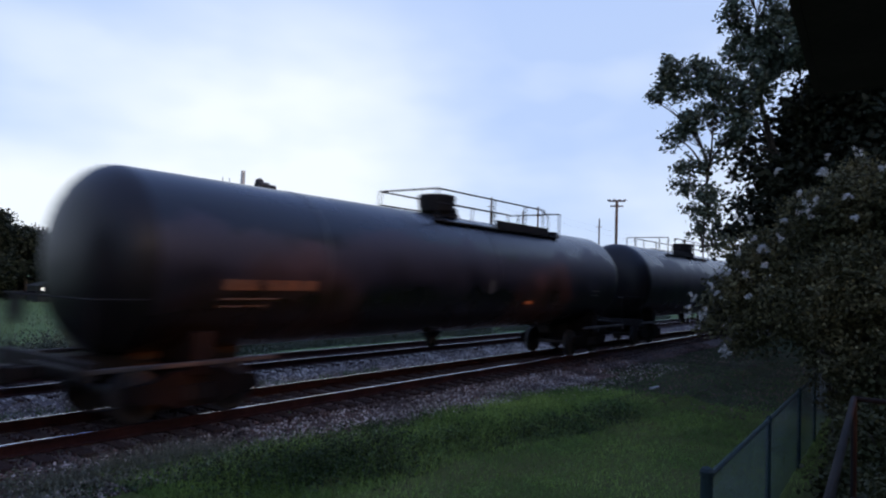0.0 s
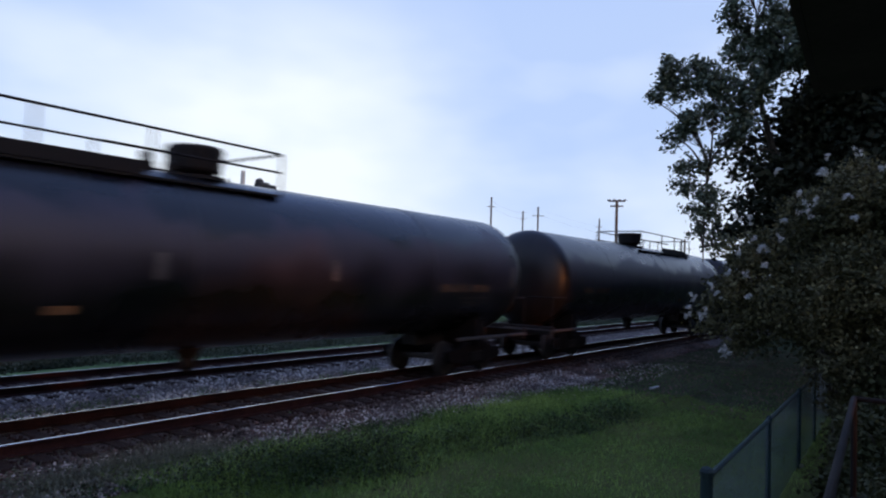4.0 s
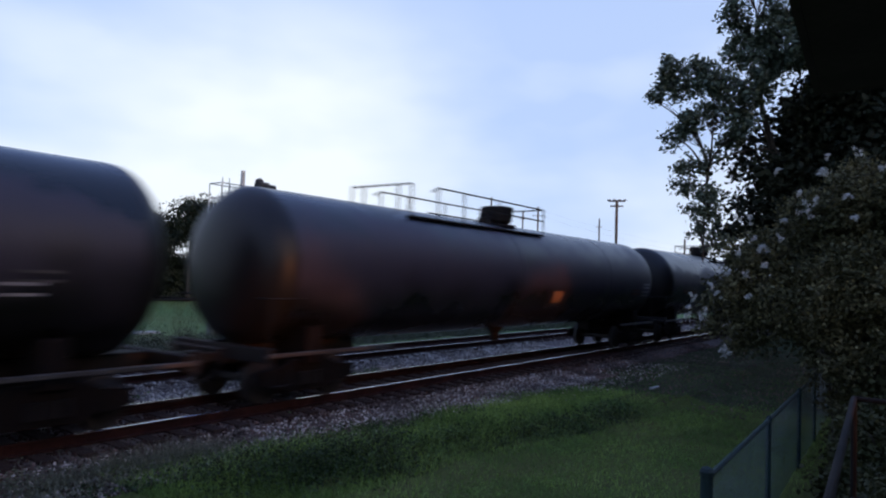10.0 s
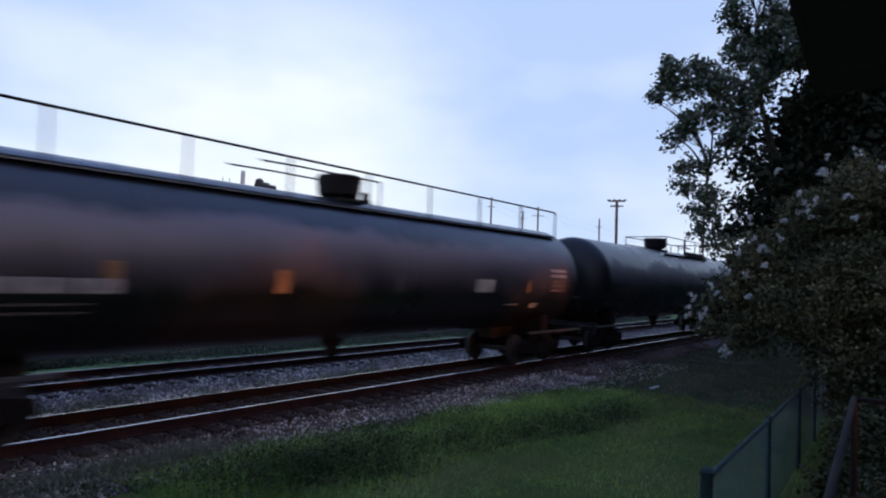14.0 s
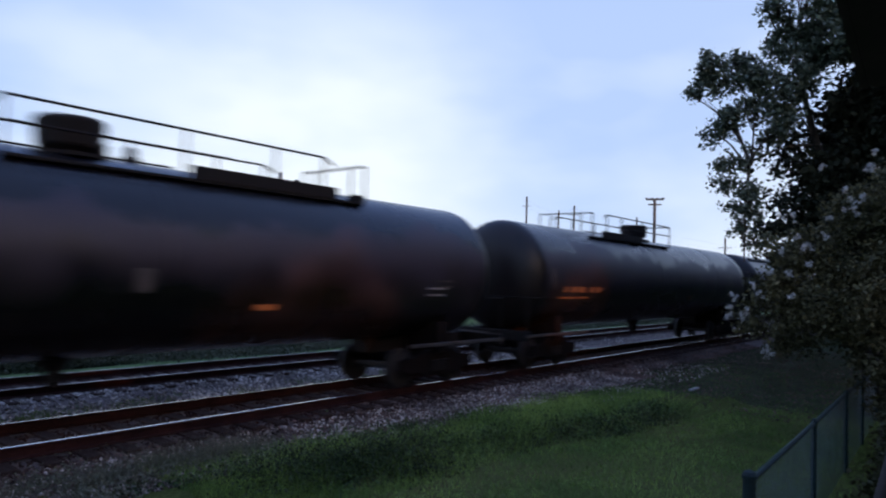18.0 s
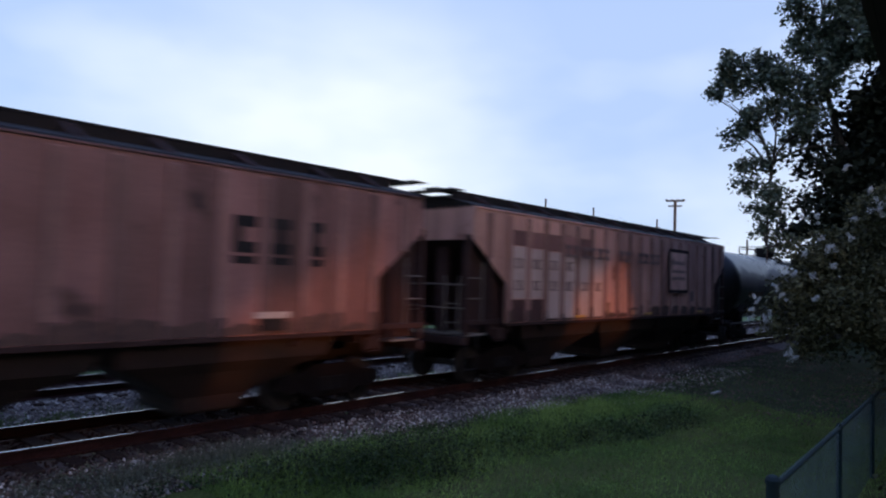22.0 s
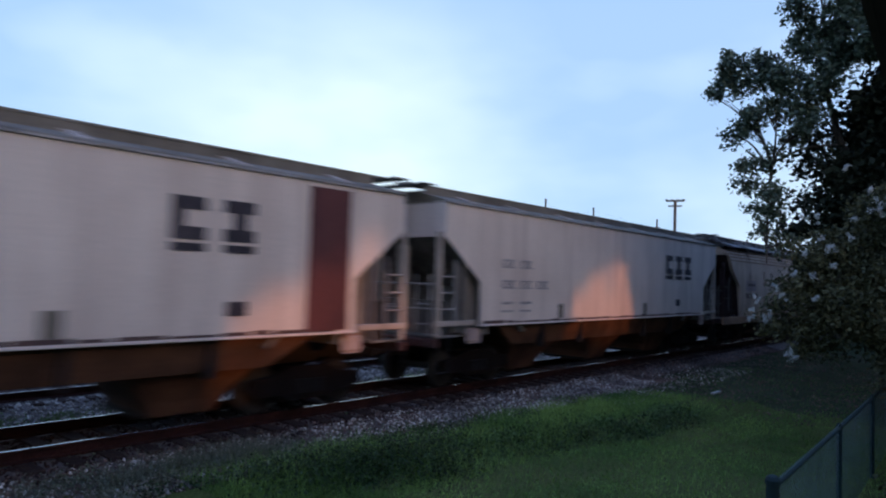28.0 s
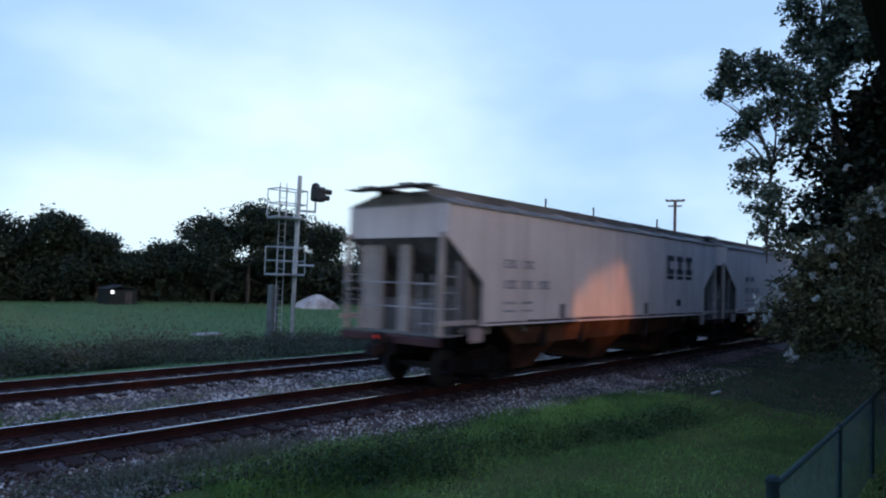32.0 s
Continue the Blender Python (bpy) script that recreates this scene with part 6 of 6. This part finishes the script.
def tree_line():
    rng = np.random.default_rng(31)
    # way from the eye in the plan, height of the top above the ground, half width
    spec = [((0.18, 0.984), 72, 7.6, 5.0), ((0.27, 0.963), 70, 7.8, 4.5), ((0.33, 0.944), 68, 7.9, 4.2), ((0.375, 0.928), 70, 6.6, 4.0), ((0.43, 0.903), 72, 4.9, 3.6), ((0.462, 0.887), 71, 5.6, 3.0),
            ((0.505, 0.863), 70, 8.9, 4.4), ((0.545, 0.838), 68, 10.0, 5.2), ((0.585, 0.811), 69, 9.6, 4.6), ((0.635, 0.772), 74, 8.6, 4.6), ((0.69, 0.724), 78, 7.4, 5.2), ((0.75, 0.661), 88, 7.6, 6.0), ((0.80, 0.6), 105, 7.6, 7.0),
            ((0.86, 0.51), 130, 7.4, 8.0), ((0.91, 0.415), 160, 8.0, 10.0), ((0.10, 0.995), 75, 8.0, 6.0)]
    for i, ((dx, dy), d, h, w) in enumerate(spec):
        blobs = []
        for k in range(9):
            a, b = rng.uniform(-1, 1), rng.uniform(0.12, 0.86)
            ww = w * math.sqrt(max(0.15, 1 - b * b * 0.8))
            blobs.append(((a * ww * 0.75, rng.uniform(-1.5, 1.5), b * h), (w * 0.42, w * 0.4, h * 0.17)))
        blobs.append(((0, 0, h * 0.82), (w * 0.45, w * 0.4, h * 0.16)))
        t = broad_tree("field_tree", "dark dense tree at the far edge of the field", (dx * d, dy * d, LAWN - 0.1), h, blobs, 20000, 0.16, LEAF_FAR, 100 + i, 0.22, 0.40, 34)
        t["group"] = "trees along the field"
        t.rotation_euler[2] = -math.atan2(dx, dy)
    # undergrowth that closes the view under the crowns
    n = 26000
    k = rng.uniform(0, 1, n)
    ang = 0.05 + k * 1.12
    d = 74 + 70 * np.maximum(0, k - 0.6) + rng.normal(0, 2.0, n)
    pts = np.stack([np.sin(ang) * d, np.cos(ang) * d, LAWN + rng.uniform(0, 1, n) ** 1.3 * 4.2], 1)
    v, f = leaves(pts, 0.42, rng)
    raw("undergrowth", v, f, LEAF_FAR, kind="stuff", label="dark undergrowth below the far trees", category="bushes")


tree_line()


def belt_behind():
    """Closes the place behind the house: an unseen belt of foliage, added to block the sun except through two low gaps.
    """
    rng = np.random.default_rng(41)
    pts = []
    # two low gaps that shape the sun patches on the train: x, height of the gap's top
    gaps = [[(0.5, 2.9), (1.2, 3.7), (1.5, 4.1), (2.1, 4.0), (2.6, 4.4), (3.1, 4.5), (3.5, 4.9), (4.1, 4.85), (4.4, 4.3), (4.9, 4.0), (5.45, 3.5)],
            [(9.9, 3.2), (11.5, 4.0), (12.7, 4.6), (14.4, 4.95), (15.1, 4.8), (15.45, 3.4)]]
    def arch(x):
        for g in gaps:
            if g[0][0] < x < g[-1][0]:
                return between(x, g) + 0.38 + 0.12 * math.sin(9 * x) + 0.08 * math.sin(17 * x)
        return -1
    half = []
    for layer in range(3):
        for x in np.arange(-90, 130, 0.55):
            for z in np.arange(-0.6, 13.6, 0.55):
                if not -1.0 < x < 17.0 or z > 6.6 or z < 1.0:
                    pts.append((x + rng.normal(0, 0.12), -25 - layer * 0.9 + rng.normal(0, 0.25), z + rng.normal(0, 0.12)))
                    half.append(0.42)
    for x in np.arange(-1.4, 17.4, 0.17):             # finer boughs about the gaps
        for z in np.arange(0.6, 7.0, 0.17):
            foot = 2.1 if x < 1.8 else 2.6
            if z > arch(x) or z < foot + 0.1 * math.sin(3 * x) or (z > arch(x) - 0.8 and rng.random() < 0.02):
                for layer in range(2):
                    pts.append((x + rng.normal(0, 0.10), -25 - layer * 0.3 + rng.normal(0, 0.1), z + rng.normal(0, 0.10)))
                    half.append(0.17)
    # unseen row along the lawn's edge beyond the visible trees, added to block sky light
    for layer in range(2):
        for x in np.arange(31, 150, 0.8):
            top = 9.0 + 1.2 * math.sin(x * 0.5) + 0.8 * math.sin(x * 1.3)
            for z in np.arange(-0.6, top, 0.8):
                pts.append((x + rng.normal(0, 0.2), 0.5 - layer * 1.2 + rng.normal(0, 0.5), z + rng.normal(0, 0.2)))
                half.append(0.55)
    half = np.array(half)[:, None]
    pts = np.array(pts)
    n = len(pts)
    b = np.stack([np.ones(n), rng.normal(0, 0.3, n), rng.normal(0, 0.3, n)], 1)
    c = np.stack([rng.normal(0, 0.3, n), rng.normal(0, 0.3, n), np.ones(n)], 1)
    b, c = unit_rows(b) * half, unit_rows(c) * half
    v = np.stack([pts - b - c, pts + b - c, pts + b + c, pts - b + c], 1).reshape(-1, 3)
    raw("tree_belt", v, np.arange(n * 4).reshape(-1, 4), LEAF_FAR, kind="stuff", label="unseen belt of foliage added to block the low sun and sky", category="trees")


belt_behind()


# ---------------------------------------------------------------- signal, poles, far things
def signal_mast():
    X, Y = 19.35, 26.0
    t = thing("signal_mast", "railway signal mast with caged ladder and black signal head", "railway signal", (X, Y, LAWN))
    g = -LAWN
    part("base", boxed(-0.28, 0.28, -0.28, 0.28, -0.2, 0.14, bevel=0.03), CONCRETE, t)
    part("mast", tubes([((0, 0, 0.2), (0.12, 0, 7.6))], 0.10, 14), ALU, t, "grey aluminium mast")
    lad = bmesh.new()
    for x in (-0.78, -0.42):
        tube(lad, (x, 0.25, 0.3), (x, 0.25, 7.2), 0.022, 6)
    for i in range(22):
        tube(lad, (-0.78, 0.25, 0.5 + i * 0.3), (-0.42, 0.25, 0.5 + i * 0.3), 0.014, 6)
    part("ladder", lad, ALU, t)
    for z0, z1 in ((2.95, 4.2), (5.55, 6.85)):
        pl = part("platform", boxed(-1.3, 0.25, -0.45, 0.45, z0 - 0.04, z0 + 0.02), ALU, t, "small service platform")
        corners = [(-1.3, -0.45, 0), (0.25, -0.45, 0), (0.25, 0.45, 0), (-1.3, 0.45, 0), (-1.3, -0.45, 0)]
        for z in (z0 + 0.02, (z0 + z1) / 2, z1):
            part("cage_rail", chain([(x, y, z) for x, y, _ in corners], 0.026, 6), ALU, pl)
        for x, y, _ in corners[:4] + [(-0.9, -0.45, 0)]:
            part("cage_post", tubes([((x, y, z0), (x, y, z1))], 0.026, 6), ALU, pl)
    for z in (5.95, 3.4):
        part("bracket", tubes([((0.05, -0.05, z), (0.85, -0.35, z))], 0.05, 8), ALU, t)
    part("bracket", tubes([((0.82, -0.34, 5.95), (0.82, -0.34, 6.5))], 0.045, 8), ALU, t)
    hd = part("signal_head", boxed(0.62, 1.25, -0.62, -0.12, 6.45, 7.15, bevel=0.08), SIGNAL_BLACK, t, "black signal head with hoods")
    for x, z in ((0.80, 6.95), (1.06, 6.95), (0.93, 6.65)):
        bm = bmesh.new()
        bmesh.ops.create_cone(bm, cap_ends=False, segments=14, radius1=0.13, radius2=0.13, depth=0.42, matrix=Matrix.Translation((x + 0.28, -0.52, z)) @ Matrix.Rotation(radians(90), 4, "Y"))
        part("hood", bm, SIGNAL_BLACK, hd)
    part("top_bump", lathe_z([(7.12, 0.2), (7.25, 0.18), (7.33, 0.05)], 12), SIGNAL_BLACK, hd).location = (0.78, -0.36, 0)
    c = thing("relay_cabinet", "grey metal relay cabinet beside the signal mast", "cabinet", (X - 0.55, Y + 0.8, LAWN))
    part("body", boxed(-0.18, 0.18, -0.2, 0.2, 0, 2.45, bevel=0.02), GALV, c)
    part("door", boxed(-0.15, 0.15, -0.225, -0.202, 0.2, 2.3, bevel=0.008), GALV, c)


signal_mast()


def poles():
    # flood-light pole
    d = 100
    t = thing("floodlight_pole", "tall pole with a crossbar of floodlights", "light pole", (0.9257 * d, 0.3782 * d, LAWN))
    h = 0.1203 * d + 2.402 - LAWN
    part("pole", tubes([((0, 0, -0.5), (0, 0, h))], 0.20, 10), POLE_WOOD, t)
    q = Vector((-0.3782, 0.9257, 0))
    part("crossbar", tubes([(tuple(q * 1.2 + Vector((0, 0, h - 0.1))), tuple(q * -1.2 + Vector((0, 0, h - 0.1)))), (tuple(q * 0.9 + Vector((0, 0, h - 0.8))), tuple(q * -0.9 + Vector((0, 0, h - 0.8))))], 0.1, 8), POLE_WOOD, t)
    for i in range(4):
        c = q * (-1.1 + i * 0.73)
        part("floodlight", boxed(c.x - 0.22, c.x + 0.22, c.y - 0.22, c.y + 0.22, h - 0.02, h + 0.14, bevel=0.04), LAMP_GLASS, t)
    tops = []
    for dx, dy, e, d, arm in ((0.843, 0.538, 0.1225, 115, 0.7), (0.878, 0.479, 0.110, 120, 1.0), (0.867, 0.498, 0.103, 140, 0.5), (0.916, 0.400, 0.094, 135, 0.6), (0.957, 0.291, 0.066, 120, 1.0)):
        h = e * d + 2.402 - LAWN
        p = thing("utility_pole", "thin timber utility pole with a short crossarm", "utility pole", (dx * d, dy * d, LAWN), group="utility poles")
        part("pole", tubes([((0, 0, -0.5), (0, 0, h))], 0.15, 8), POLE_WOOD, p)
        q = Vector((-dy, dx, 0))
        part("crossarm", tubes([(tuple(q * arm + Vector((0, 0, h - 1.6))), tuple(q * -arm + Vector((0, 0, h - 1.6))))], 0.06, 6), POLE_WOOD, p)
        tops.append(Vector((dx * d, dy * d, LAWN + h - 1.5)))
    w = thing("power_line", "thin sagging overhead wires between the poles", "cable")
    far = [tops[0], tops[1], tops[4] + Vector((40, 0, 0))]
    for k in (0, 1.0):
        pts = []
        for a, b in zip(far[:-1], far[1:]):
            for i in range(9):
                s = i / 8
                pts.append(tuple(a.lerp(b, s) + Vector((0, 0, -1.2 * 4 * s * (1 - s) + k))))
        part("wire", chain(pts, 0.006, 4), IRON, w)


poles()


def far_things():
    d = 62
    bm = bmesh.new()
    rings = []
    for k, z in ((1.0, 0), (0.78, 0.5), (0.45, 0.95), (0.12, 1.3)):
        rings.append([(2.1 * k * math.cos(2 * math.pi * i / 18) * (1 + 0.1 * math.sin(5 * i)), 1.6 * k * math.sin(2 * math.pi * i / 18), z + 0.12 * math.sin(3 * i) * k) for i in range(18)])
    loft(bm, rings)
    me = mesh_of(bm, "gravel_mound")
    me.materials.append(STONE)
    o = tagged(new("gravel_mound", me), "low pile of pale grey gravel in the field", "gravel pile")
    o.location, o.rotation_euler = (0.625 * d, 0.781 * d, LAWN - 0.06), (0, 0, -0.68)
    s = thing("shed", "small dark shed with a bright yard light under the trees", "shed", (0.395 * 64, 0.919 * 64, LAWN))
    part("wall", boxed(-0.9, 1.5, -1.0, 1.0, 0, 1.25), SHED_WALL, s)
    part("roof", prism_y([(-1.05, 1.25), (0.3, 1.55), (1.65, 1.25), (1.65, 1.31), (0.3, 1.63), (-1.05, 1.31)], -1.15, 1.15), SHED_WALL, s)
    part("yard_light", boxed(-0.70, -0.42, -1.06, -1.01, 0.92, 1.18), LAMP_WARM, s, "bright yard light on the shed")
    part("door", boxed(0.5, 1.1, -1.03, -1.004, 0.02, 1.05, bevel=0.01), DARK_TRIM, s)
    p = thing("concrete_slab", "flat pale concrete slab in the weeds", "slab", (16.2, 28.0, LAWN))
    part("top", boxed(-0.6, 0.6, -0.3, 0.3, 0.12, 0.22, bevel=0.02), CONCRETE, p)
    st = thing("broken_board", "pale broken board lying on the lawn", "board", (18.3, 6.3, LAWN + 0.22))
    part("plank", boxed(-0.28, 0.28, -0.05, 0.05, -0.03, 0.015, bevel=0.008), CONCRETE, st)


LAMP_WARM = bpy.data.materials.new("lit_lamp")
LAMP_WARM.use_nodes = True
LAMP_WARM.node_tree.nodes["Principled BSDF"].inputs["Emission Color"].default_value = (1, 0.95, 0.85, 1)
LAMP_WARM.node_tree.nodes["Principled BSDF"].inputs["Emission Strength"].default_value = 1.2
far_things()


# ---------------------------------------------------------------- motion of the train
def motions():
    times = [-0.1, 0.0] + [0.5 * i for i in range(1, 64)] + [32.0, 32.1]
    spin = [i / 15 for i in range(481)]
    for car, t0, length, turned in TRAIN:
        walk(car, [(t, pose(13 + SPEED * (t - t0) - length / 2, TRACK1, 0, 0, 0, 180 if turned else 0)) for t in times])
        for w in car.children_recursive:
            if w.name.startswith("wheelset"):
                x, y, z = w.location
                way = -1 if turned else 1
                walk(w, [(t, pose(x, y, z, 0, way * math.degrees(SPEED * t / 0.425) % 360, 0)) for t in spin])


motions()
